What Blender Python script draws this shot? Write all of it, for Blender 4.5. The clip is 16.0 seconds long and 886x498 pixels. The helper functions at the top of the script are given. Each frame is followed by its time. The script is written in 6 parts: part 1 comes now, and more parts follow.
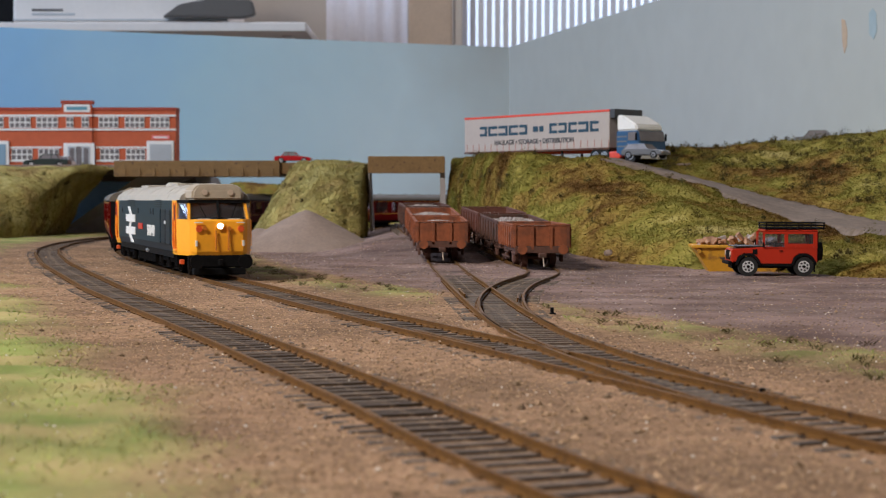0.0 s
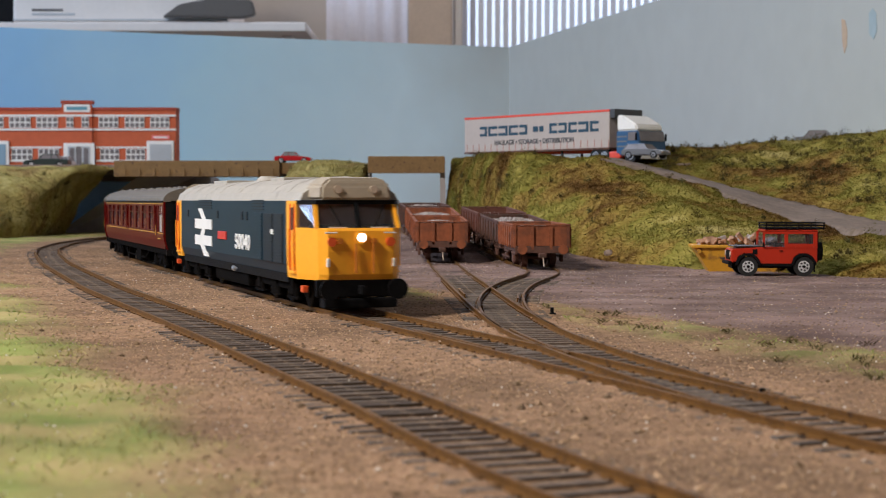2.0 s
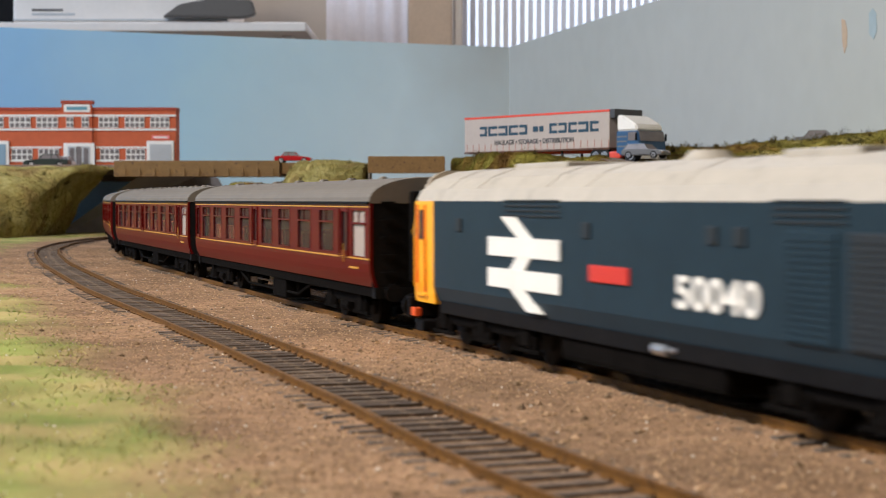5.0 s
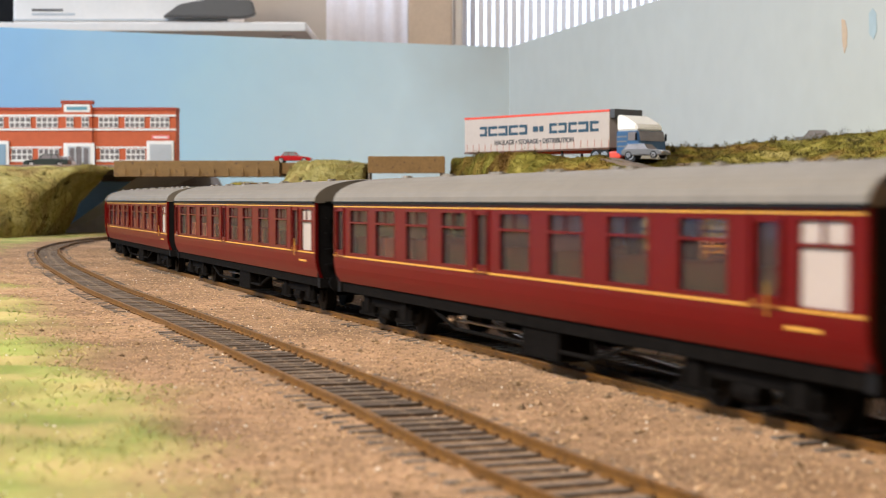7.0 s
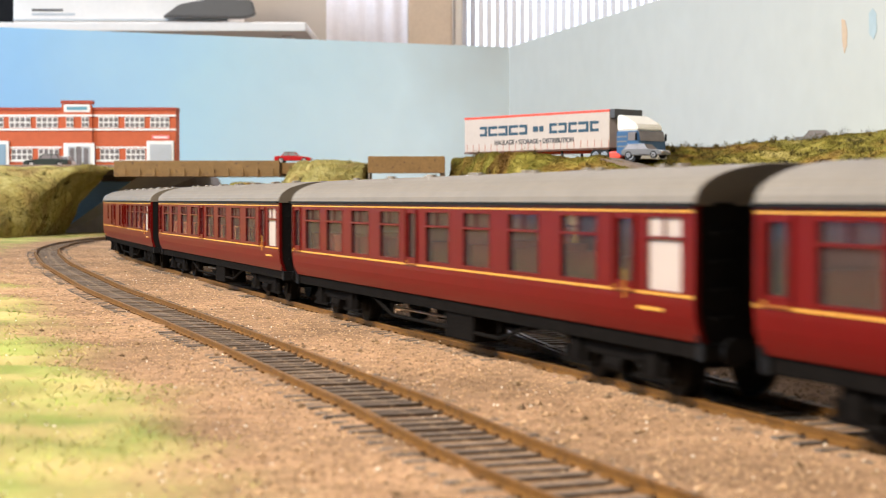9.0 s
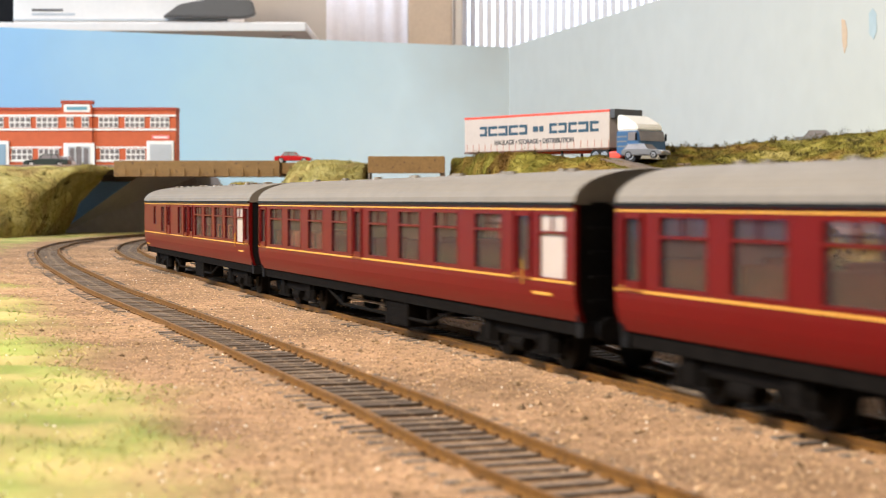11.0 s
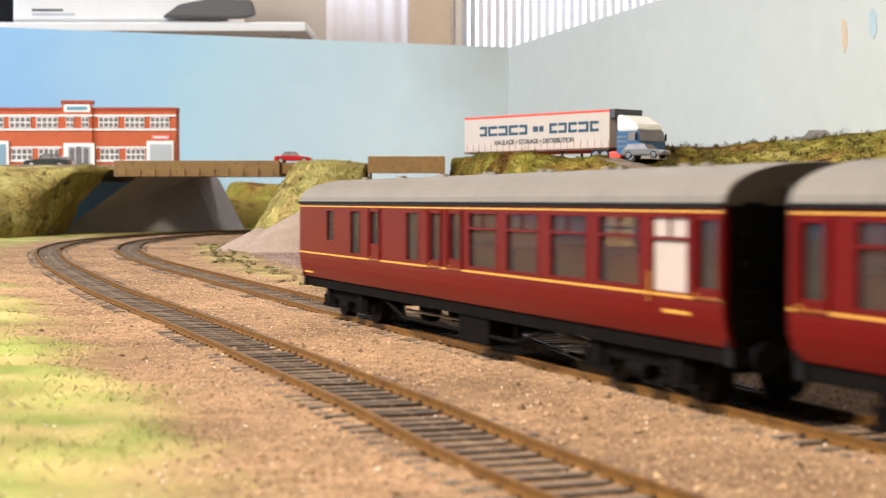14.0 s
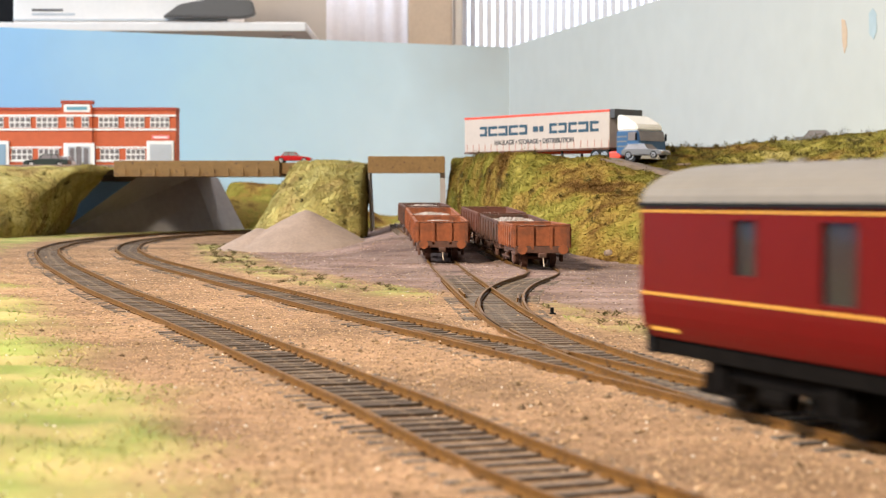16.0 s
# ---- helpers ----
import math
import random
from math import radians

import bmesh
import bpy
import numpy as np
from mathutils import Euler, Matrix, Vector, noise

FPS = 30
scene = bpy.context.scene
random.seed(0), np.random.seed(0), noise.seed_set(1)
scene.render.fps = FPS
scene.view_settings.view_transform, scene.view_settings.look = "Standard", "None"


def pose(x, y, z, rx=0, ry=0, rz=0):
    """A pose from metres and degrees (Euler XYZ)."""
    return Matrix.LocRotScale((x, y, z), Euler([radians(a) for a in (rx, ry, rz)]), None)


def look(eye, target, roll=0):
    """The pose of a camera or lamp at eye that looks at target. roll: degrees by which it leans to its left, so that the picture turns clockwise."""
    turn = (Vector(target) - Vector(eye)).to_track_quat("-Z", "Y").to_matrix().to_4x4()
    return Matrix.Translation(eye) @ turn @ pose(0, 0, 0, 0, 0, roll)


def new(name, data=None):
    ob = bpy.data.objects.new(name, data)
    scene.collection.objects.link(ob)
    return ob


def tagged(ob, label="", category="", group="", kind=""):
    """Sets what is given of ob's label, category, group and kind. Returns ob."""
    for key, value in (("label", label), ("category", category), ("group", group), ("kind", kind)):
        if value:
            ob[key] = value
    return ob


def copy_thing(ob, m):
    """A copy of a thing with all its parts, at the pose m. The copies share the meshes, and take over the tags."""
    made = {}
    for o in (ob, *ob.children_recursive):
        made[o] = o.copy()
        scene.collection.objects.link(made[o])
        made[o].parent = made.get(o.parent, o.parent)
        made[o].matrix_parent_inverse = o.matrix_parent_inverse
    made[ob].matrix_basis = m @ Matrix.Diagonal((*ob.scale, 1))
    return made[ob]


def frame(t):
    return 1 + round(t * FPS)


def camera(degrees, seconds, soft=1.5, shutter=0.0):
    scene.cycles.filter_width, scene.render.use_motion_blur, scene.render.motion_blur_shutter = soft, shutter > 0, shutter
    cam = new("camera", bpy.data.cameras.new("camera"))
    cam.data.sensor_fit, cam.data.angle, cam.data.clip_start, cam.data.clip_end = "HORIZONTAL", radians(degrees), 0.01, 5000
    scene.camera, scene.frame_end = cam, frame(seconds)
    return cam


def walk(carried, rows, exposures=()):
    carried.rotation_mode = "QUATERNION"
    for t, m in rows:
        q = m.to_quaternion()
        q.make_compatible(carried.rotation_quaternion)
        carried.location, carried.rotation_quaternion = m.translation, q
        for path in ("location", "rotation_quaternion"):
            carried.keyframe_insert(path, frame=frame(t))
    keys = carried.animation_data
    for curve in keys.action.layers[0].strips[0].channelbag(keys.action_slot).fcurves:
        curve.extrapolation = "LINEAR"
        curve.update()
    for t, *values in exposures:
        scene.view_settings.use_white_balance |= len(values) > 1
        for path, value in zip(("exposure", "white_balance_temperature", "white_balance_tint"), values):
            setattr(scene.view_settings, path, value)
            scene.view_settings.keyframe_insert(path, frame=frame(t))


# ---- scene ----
# ---- camera: stands still on the baseboard ----
cam = camera(31.5, 16.0, soft=0.9, shutter=0.9)
STAND = pose(0, 0, 0.037, 88.206, 0, 0)
walk(cam, [(0.0, STAND), (16.0, STAND)],
     exposures=[(0.0, -0.16, 5550, 14), (3.2, -0.09, 5550, 14), (4.2, -0.06, 5700, 13), (6.3, 0.42, 5950, 13), (7.0, 0.60, 6050, 12),
                (9.0, 0.93, 6150, 12), (16.0, 0.90, 6200, 12)])
cam.data.dof.use_dof = True
cam.data.dof.focus_distance = 0.62
cam.data.dof.aperture_fstop = 52

# ---- light: a room lamp over the layout, daylight behind blinds, two added fills ----
world = bpy.data.worlds.new("room_air")
scene.world = world
world.use_nodes = True
world.node_tree.nodes["Background"].inputs[0].default_value = (0.80, 0.88, 1.0, 1)
world.node_tree.nodes["Background"].inputs[1].default_value = 0.04


def area(name, eye, target, sx, sy, watts, color):
    d = bpy.data.lights.new(name, "AREA")
    d.shape, d.size, d.size_y, d.energy, d.color = "RECTANGLE", sx, sy, watts, color
    ob = new(name, d)
    ob.matrix_world = look(eye, target)
    return ob


area("ceiling_lamp", (-0.86, -0.02, 1.00), (-0.12, 0.7, 0.0), 0.26, 0.26, 29, (1.0, 0.865, 0.66))
# added cool fill from the left; no window stands there
area("window_light", (-2.3, 1.1, 1.25), (-0.2, 1.8, 0.0), 0.9, 1.0, 43, (0.74, 0.87, 1.0))
# added fill that lifts the curtain and wall behind the boards
area("room_lamp", (0.1, 2.95, 1.9), (-0.2, 3.3, 0.0), 0.5, 0.3, 15, (1.0, 0.95, 0.90))


# ---- materials ----
def mat(name, color, rough=0.6, metal=0.0, scale=120.0, vary=0.25, bump=0.15, spots=0.0, spot_color=(0.1, 0.08, 0.06),
        island=0.0, obj_random=0.0, glow=0.0, spec=0.5):
    m = bpy.data.materials.new(name)
    m.use_nodes = True
    nt = m.node_tree
    b = nt.nodes["Principled BSDF"]
    b.inputs["Roughness"].default_value = rough
    b.inputs["Metallic"].default_value = metal
    b.inputs["Specular IOR Level"].default_value = spec
    co = nt.nodes.new("ShaderNodeTexCoord")

    def nz(sc, det=5):
        n = nt.nodes.new("ShaderNodeTexNoise")
        n.inputs["Scale"].default_value = sc
        n.inputs["Detail"].default_value = det
        nt.links.new(co.outputs["Object"], n.inputs["Vector"])
        return n

    fine, broad = nz(scale * 6), nz(scale)
    mixv = nt.nodes.new("ShaderNodeMath")
    mixv.operation = "ADD"
    nt.links.new(fine.outputs["Fac"], mixv.inputs[0])
    nt.links.new(broad.outputs["Fac"], mixv.inputs[1])
    ramp = nt.nodes.new("ShaderNodeMapRange")
    ramp.inputs["From Min"].default_value, ramp.inputs["From Max"].default_value = 0.6, 1.4
    ramp.inputs["To Min"].default_value, ramp.inputs["To Max"].default_value = 1 - vary, 1 + vary
    nt.links.new(mixv.outputs[0], ramp.inputs["Value"])
    val = ramp.outputs[0]
    for amount, node, sock in ((island, "ShaderNodeNewGeometry", "Random Per Island"), (obj_random, "ShaderNodeObjectInfo", "Random")):
        if amount:
            g = nt.nodes.new(node)
            r2 = nt.nodes.new("ShaderNodeMapRange")
            r2.inputs["To Min"].default_value, r2.inputs["To Max"].default_value = 1 - amount, 1 + amount
            nt.links.new(g.outputs[sock], r2.inputs["Value"])
            mu = nt.nodes.new("ShaderNodeMath")
            mu.operation = "MULTIPLY"
            nt.links.new(val, mu.inputs[0])
            nt.links.new(r2.outputs[0], mu.inputs[1])
            val = mu.outputs[0]
    hsv = nt.nodes.new("ShaderNodeHueSaturation")
    hsv.inputs["Color"].default_value = (*color, 1)
    nt.links.new(val, hsv.inputs["Value"])
    out = hsv.outputs[0]
    if spots:
        sp = nz(scale * 2.3, 8)
        r3 = nt.nodes.new("ShaderNodeMapRange")
        r3.inputs["From Min"].default_value, r3.inputs["From Max"].default_value = 0.62 - 0.25 * spots, 0.72
        nt.links.new(sp.outputs["Fac"], r3.inputs["Value"])
        mx = nt.nodes.new("ShaderNodeMix")
        mx.data_type = "RGBA"
        mx.inputs["B"].default_value = (*spot_color, 1)
        nt.links.new(r3.outputs[0], mx.inputs["Factor"])
        nt.links.new(out, mx.inputs["A"])
        out = mx.outputs["Result"]
    nt.links.new(out, b.inputs["Base Color"])
    if bump:
        bp = nt.nodes.new("ShaderNodeBump")
        bp.inputs["Strength"].default_value = bump
        bp.inputs["Distance"].default_value = 0.0006
        nt.links.new(mixv.outputs[0], bp.inputs["Height"])
        nt.links.new(bp.outputs[0], b.inputs["Normal"])
    if glow:
        b.inputs["Emission Color"].default_value = (*color, 1)
        b.inputs["Emission Strength"].default_value = glow
    return m


def glass_mat(name, tint=(1, 1, 1), gloss=0.12, rim=0.4, haze=0.0):
    m = bpy.data.materials.new(name)
    m.use_nodes = True
    nt = m.node_tree
    nt.nodes.clear()
    o = nt.nodes.new("ShaderNodeOutputMaterial")
    t = nt.nodes.new("ShaderNodeBsdfTransparent")
    t.inputs[0].default_value = (*tint, 1)
    g = nt.nodes.new("ShaderNodeBsdfGlossy")
    g.inputs["Roughness"].default_value = 0.06
    f = nt.nodes.new("ShaderNodeLayerWeight")
    p = nt.nodes.new("ShaderNodeMath")
    p.operation = "POWER"
    p.inputs[1].default_value = 4.0
    nt.links.new(f.outputs["Facing"], p.inputs[0])
    a = nt.nodes.new("ShaderNodeMath")
    a.operation = "MULTIPLY_ADD"
    a.inputs[1].default_value, a.inputs[2].default_value = rim, gloss
    mx = nt.nodes.new("ShaderNodeMixShader")
    nt.links.new(p.outputs[0], a.inputs[0])
    nt.links.new(a.outputs[0], mx.inputs[0])
    nt.links.new(t.outputs[0], mx.inputs[1])
    nt.links.new(g.outputs[0], mx.inputs[2])
    last = mx.outputs[0]
    if haze:                                       # moulded plastic; a pale wash mixed in brightens the panes
        pale_wash = nt.nodes.new("ShaderNodeBsdfDiffuse")
        pale_wash.inputs[0].default_value = (0.72, 0.64, 0.65, 1)
        veil = nt.nodes.new("ShaderNodeMixShader")
        veil.inputs[0].default_value = haze
        nt.links.new(last, veil.inputs[1])
        nt.links.new(pale_wash.outputs[0], veil.inputs[2])
        last = veil.outputs[0]
    nt.links.new(last, o.inputs[0])
    return m


def ground_mat():
    """Brown ballast and soil, a pinkish grey yard, and green scatter, by the zones stored on the ground."""
    m = mat("ground_scatter", (0.335, 0.207, 0.122), 0.95, 0, 260, 0.5, 0.8, spots=0.3, spot_color=(0.15, 0.085, 0.05), spec=0.1)
    nt = m.node_tree
    b = nt.nodes["Principled BSDF"]
    src = b.inputs["Base Color"].links[0].from_socket
    co = nt.nodes.new("ShaderNodeTexCoord")
    speck = nt.nodes.new("ShaderNodeTexNoise")
    speck.inputs["Scale"].default_value, speck.inputs["Detail"].default_value = 900, 3
    nt.links.new(co.outputs["Object"], speck.inputs["Vector"])
    for zone, c1, c2 in (("yard", (0.20, 0.130, 0.112), (0.35, 0.250, 0.218)), ("grass", (0.46, 0.38, 0.155), (0.27, 0.345, 0.08))):
        at = nt.nodes.new("ShaderNodeAttribute")
        at.attribute_name = zone
        ad = nt.nodes.new("ShaderNodeMath")
        ad.operation = "MULTIPLY_ADD"
        ad.inputs[1].default_value, ad.inputs[2].default_value = 1.2, -0.6
        nt.links.new(speck.outputs["Fac"], ad.inputs[0])
        sm = nt.nodes.new("ShaderNodeMath")
        sm.operation = "ADD"
        sm.use_clamp = True
        nt.links.new(ad.outputs[0], sm.inputs[0])
        nt.links.new(at.outputs["Fac"], sm.inputs[1])
        gate = nt.nodes.new("ShaderNodeMath")
        gate.operation = "MULTIPLY"
        nt.links.new(sm.outputs[0], gate.inputs[0])
        nt.links.new(at.outputs["Fac"], gate.inputs[1])
        blot = nt.nodes.new("ShaderNodeTexNoise")
        blot.inputs["Scale"].default_value, blot.inputs["Detail"].default_value = 32, 7
        nt.links.new(co.outputs["Object"], blot.inputs["Vector"])
        c = nt.nodes.new("ShaderNodeMix")
        c.data_type = "RGBA"
        c.inputs["A"].default_value, c.inputs["B"].default_value = (*c1, 1), (*c2, 1)
        edge = nt.nodes.new("ShaderNodeMapRange")
        edge.inputs["From Min"].default_value, edge.inputs["From Max"].default_value = 0.38, 0.68
        nt.links.new(blot.outputs["Fac"], edge.inputs["Value"])
        nt.links.new(edge.outputs[0], c.inputs["Factor"])
        mx = nt.nodes.new("ShaderNodeMix")
        mx.data_type = "RGBA"
        nt.links.new(gate.outputs[0], mx.inputs["Factor"])
        nt.links.new(src, mx.inputs["A"])
        nt.links.new(c.outputs["Result"], mx.inputs["B"])
        src = mx.outputs["Result"]
    broad = nt.nodes.new("ShaderNodeTexNoise")
    broad.inputs["Scale"].default_value, broad.inputs["Detail"].default_value = 17, 6
    nt.links.new(co.outputs["Object"], broad.inputs["Vector"])
    tone = nt.nodes.new("ShaderNodeMapRange")
    tone.inputs["From Min"].default_value, tone.inputs["From Max"].default_value = 0.34, 0.62
    tone.inputs["To Min"].default_value, tone.inputs["To Max"].default_value = 0.58, 1.04
    nt.links.new(broad.outputs["Fac"], tone.inputs["Value"])
    last = nt.nodes.new("ShaderNodeHueSaturation")
    nt.links.new(src, last.inputs["Color"])
    nt.links.new(tone.outputs[0], last.inputs["Value"])
    nt.links.new(last.outputs[0], b.inputs["Base Color"])
    return m


GROUND = ground_mat()
STONE = mat("ballast_stone", (0.35, 0.235, 0.140), 0.95, 0, 300, 0.2, 0, island=0.6, spec=0.1)
GRIT = mat("mixed_grit", (0.25, 0.18, 0.15), 0.95, 0, 300, 0.2, 0, island=0.6, spec=0.1)
GRAIN = mat("pale_grain", (0.74, 0.66, 0.56), 0.5, 0, 300, 0.1, 0, island=0.3, spec=0.5)


def patched(name, stops, scale, island):
    """Turf whose colour wanders between straw, green and brown."""
    m = mat(name, (0.3, 0.3, 0.1), 0.95, 0, 60, 0.2, 0.7 if not island else 0, island=island, spec=0.05)
    nt = m.node_tree
    hsv = [n for n in nt.nodes if n.bl_idname == "ShaderNodeHueSaturation"][0]
    co = nt.nodes.new("ShaderNodeTexCoord")
    n = nt.nodes.new("ShaderNodeTexNoise")
    n.inputs["Scale"].default_value, n.inputs["Detail"].default_value, n.inputs["Roughness"].default_value = scale, 7, 0.62
    nt.links.new(co.outputs["Object"], n.inputs["Vector"])
    r = nt.nodes.new("ShaderNodeValToRGB")
    el = r.color_ramp.elements
    el[0].position, el[0].color = stops[0][0], (*stops[0][1], 1)
    el[1].position, el[1].color = stops[-1][0], (*stops[-1][1], 1)
    for p, c in stops[1:-1]:
        e = el.new(p)
        e.color = (*c, 1)
    nt.links.new(n.outputs["Fac"], r.inputs["Fac"])
    nt.links.new(r.outputs[0], hsv.inputs["Color"])
    if island:                                     # thin fibres glow through
        thin = nt.nodes.new("ShaderNodeBsdfTranslucent")
        both = nt.nodes.new("ShaderNodeMixShader")
        both.inputs[0].default_value = 0.5
        nt.links.new(hsv.outputs[0], thin.inputs["Color"])
        nt.links.new(nt.nodes["Principled BSDF"].outputs[0], both.inputs[1])
        nt.links.new(thin.outputs[0], both.inputs[2])
        nt.links.new(both.outputs[0], nt.nodes["Material Output"].inputs[0])
    return m


TURF_STOPS = ((0.29, (0.080, 0.036, 0.011)), (0.38, (0.190, 0.105, 0.029)), (0.45, (0.33, 0.222, 0.053)), (0.53, (0.235, 0.205, 0.038)), (0.60, (0.36, 0.295, 0.070)), (0.70, (0.52, 0.43, 0.16)))
TURF = patched("turf", TURF_STOPS, 15, 0)
FUZZ = patched("turf_fibre", TURF_STOPS, 15, 0.14)
BLADE = patched("grass_fibre", ((0.30, (0.46, 0.36, 0.15)), (0.45, (0.48, 0.42, 0.15)), (0.56, (0.32, 0.40, 0.08)), (0.70, (0.25, 0.36, 0.06))), 26, 0.2)
BUSH = patched("dark_scatter", ((0.32, (0.07, 0.045, 0.02)), (0.5, (0.12, 0.095, 0.035)), (0.68, (0.17, 0.16, 0.06))), 60, 0.4)
PATH = mat("lane_grit", (0.20, 0.145, 0.108), 0.95, 0, 60, 0.35, 0.6, spots=0.25, spot_color=(0.14, 0.10, 0.06))
RAIL = mat("weathered_rail", (0.125, 0.058, 0.013), 0.55, 0, 200, 0.35, 0.2, spots=0.25, spot_color=(0.05, 0.024, 0.009), spec=0.15)
SLEEPER = mat("sleeper", (0.098, 0.071, 0.052), 0.85, 0, 250, 0.3, 0.4, obj_random=0.35, spots=0.4, spot_color=(0.22, 0.16, 0.11))
MAROON = mat("maroon_paint", (0.094, 0.0038, 0.0036), 0.34, 0, 60, 0.08, 0.02, spec=0.08)
CROOF = mat("roof_grey", (0.135, 0.118, 0.100), 0.65, 0, 60, 0.12, 0.1)
LINING = mat("gold_lining", (0.50, 0.25, 0.03), 0.45, 0, 300, 0.1, 0)
BLACK = mat("frame_black", (0.007, 0.007, 0.008), 0.6, 0, 200, 0.4, 0.2, spec=0.08)
DIRTY = mat("underframe_dirt", (0.005, 0.0042, 0.0038), 0.9, 0, 200, 0.5, 0.3, spec=0.03)
SILVER = mat("bright_steel", (0.55, 0.56, 0.58), 0.35, 0.9, 200, 0.15, 0)
GLASS = glass_mat("clear_glazing", (0.84, 0.78, 0.80), 0.022, 0.12, 0.018)
DARKGLASS = glass_mat("smoked_glazing", (0.80, 0.83, 0.88), 0.09, 0.4, 0.012)
FROST = mat("frosted_glazing", (0.37, 0.31, 0.285), 0.35, 0, 100, 0.05, 0)
SEATMAT = mat("seat_brown", (0.42, 0.13, 0.06), 0.7, 0, 150, 0.2, 0.1)
INNER = mat("inside_cream", (0.56, 0.36, 0.30), 0.7, 0, 80, 0.1, 0)
SLATE = mat("slate_blue_paint", (0.016, 0.031, 0.045), 0.45, 0, 60, 0.12, 0.02, spec=0.12)
SLATE_D = mat("grille_dark", (0.006, 0.010, 0.014), 0.6, 0, 200, 0.2, 0.1)
LROOF = mat("loco_roof_grey", (0.40, 0.365, 0.315), 0.55, 0, 70, 0.1, 0.08, spots=0.15, spot_color=(0.30, 0.27, 0.23))
YELLOW = mat("cab_yellow", (0.92, 0.40, 0.010), 0.38, 0, 80, 0.06, 0.02)
BEIGE = mat("headcode_beige", (0.38, 0.32, 0.245), 0.5, 0, 80, 0.1, 0)
WHITE = mat("white_paint", (0.78, 0.76, 0.72), 0.5, 0, 100, 0.06, 0.02)
REDPLATE = mat("red_plate", (0.55, 0.03, 0.02), 0.4, 0, 100, 0.05, 0)
ORANGE = mat("orange_paint", (0.72, 0.10, 0.015), 0.45, 0, 100, 0.1, 0)
LAMPGLOW = mat("headlamp_glow", (1.0, 0.97, 0.92), 0.3, 0, 100, 0.0, 0, glow=4)
LENS = mat("lamp_lens", (0.55, 0.45, 0.36), 0.2, 0, 100, 0.05, 0)
RUST = mat("rusty_wagon", (0.255, 0.075, 0.026), 0.8, 0, 70, 0.3, 0.4, spots=0.45, spot_color=(0.13, 0.045, 0.022))
RUST_D = mat("dark_rust_wagon", (0.10, 0.045, 0.03), 0.8, 0, 70, 0.3, 0.4, spots=0.4, spot_color=(0.05, 0.03, 0.022))
RUST_R = mat("red_wagon", (0.12, 0.042, 0.025), 0.75, 0, 70, 0.3, 0.3, spots=0.4, spot_color=(0.12, 0.04, 0.025))
LOAD = mat("limestone_load", (0.36, 0.31, 0.285), 0.95, 0, 150, 0.3, 0.5, island=0.3)
HEAP = mat("heap_sand", (0.275, 0.20, 0.155), 0.95, 0, 90, 0.18, 0.7, spots=0.2, spot_color=(0.24, 0.18, 0.14))
CONC = mat("abutment_grey", (0.38, 0.345, 0.34), 0.85, 0, 22, 0.14, 0.15, spots=0.0, spot_color=(0.11, 0.085, 0.07))
TIMBER = mat("deck_brown", (0.20, 0.115, 0.038), 0.75, 0, 90, 0.25, 0.4, spots=0.1, spot_color=(0.09, 0.05, 0.025))
BRICK = mat("factory_brick", (0.50, 0.105, 0.035), 0.8, 0, 120, 0.12, 0.2)
MORTAR_D = mat("parapet_red", (0.36, 0.06, 0.03), 0.8, 0, 120, 0.12, 0.2)
PANE_D = mat("window_print", (0.16, 0.14, 0.14), 0.3, 0, 100, 0.25, 0)
SHUTTER = mat("shutter_grey", (0.42, 0.44, 0.46), 0.5, 0, 100, 0.06, 0)
SHUTTER_B = mat("shutter_blue", (0.22, 0.33, 0.42), 0.5, 0, 100, 0.06, 0)
PINK = mat("pink_sign", (0.75, 0.20, 0.19), 0.5, 0, 100, 0.05, 0)
SIGNBLUE = mat("sign_blue", (0.10, 0.28, 0.36), 0.5, 0, 100, 0.05, 0)
STRAP = mat("faded_strap", (0.42, 0.21, 0.18), 0.7, 0, 100, 0.1, 0)
RIM = mat("bright_rim", (0.72, 0.72, 0.73), 0.35, 0.25, 100, 0.05, 0)
CURTAIN = mat("trailer_curtain", (0.42, 0.36, 0.32), 0.6, 0, 40, 0.06, 0.05)
NAVY = mat("lettering_blue", (0.008, 0.045, 0.080), 0.5, 0, 100, 0.05, 0)
REDTRIM = mat("red_trim", (0.62, 0.06, 0.03), 0.45, 0, 100, 0.08, 0)
CABBLUE = mat("cab_blue", (0.03, 0.09, 0.20), 0.35, 0, 60, 0.1, 0)
CARRED = mat("car_red", (0.42, 0.008, 0.012), 0.22, 0, 60, 0.06, 0)
ROVER = mat("vermilion_paint", (0.47, 0.028, 0.008), 0.30, 0, 60, 0.06, 0.01)
CARSILVER = mat("car_silver", (0.18, 0.18, 0.185), 0.35, 0.4, 60, 0.08, 0)
CARDARK = mat("car_dark_green", (0.018, 0.030, 0.026), 0.3, 0, 60, 0.1, 0)
CARWHITE = mat("car_white", (0.72, 0.72, 0.72), 0.3, 0, 60, 0.04, 0)
TYRE = mat("tyre_rubber", (0.012, 0.012, 0.012), 0.8, 0, 200, 0.2, 0.1)
SKIPY = mat("skip_yellow", (0.60, 0.30, 0.012), 0.6, 0, 80, 0.15, 0.15, spots=0.35, spot_color=(0.16, 0.07, 0.03))
RUBBLE = mat("rubble", (0.36, 0.20, 0.12), 0.9, 0, 200, 0.3, 0.4, island=0.5)
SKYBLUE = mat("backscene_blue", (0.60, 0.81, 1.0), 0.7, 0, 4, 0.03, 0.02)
SKYGREY = mat("backscene_grey", (0.46, 0.47, 0.44), 0.7, 0, 5, 0.05, 0.02)


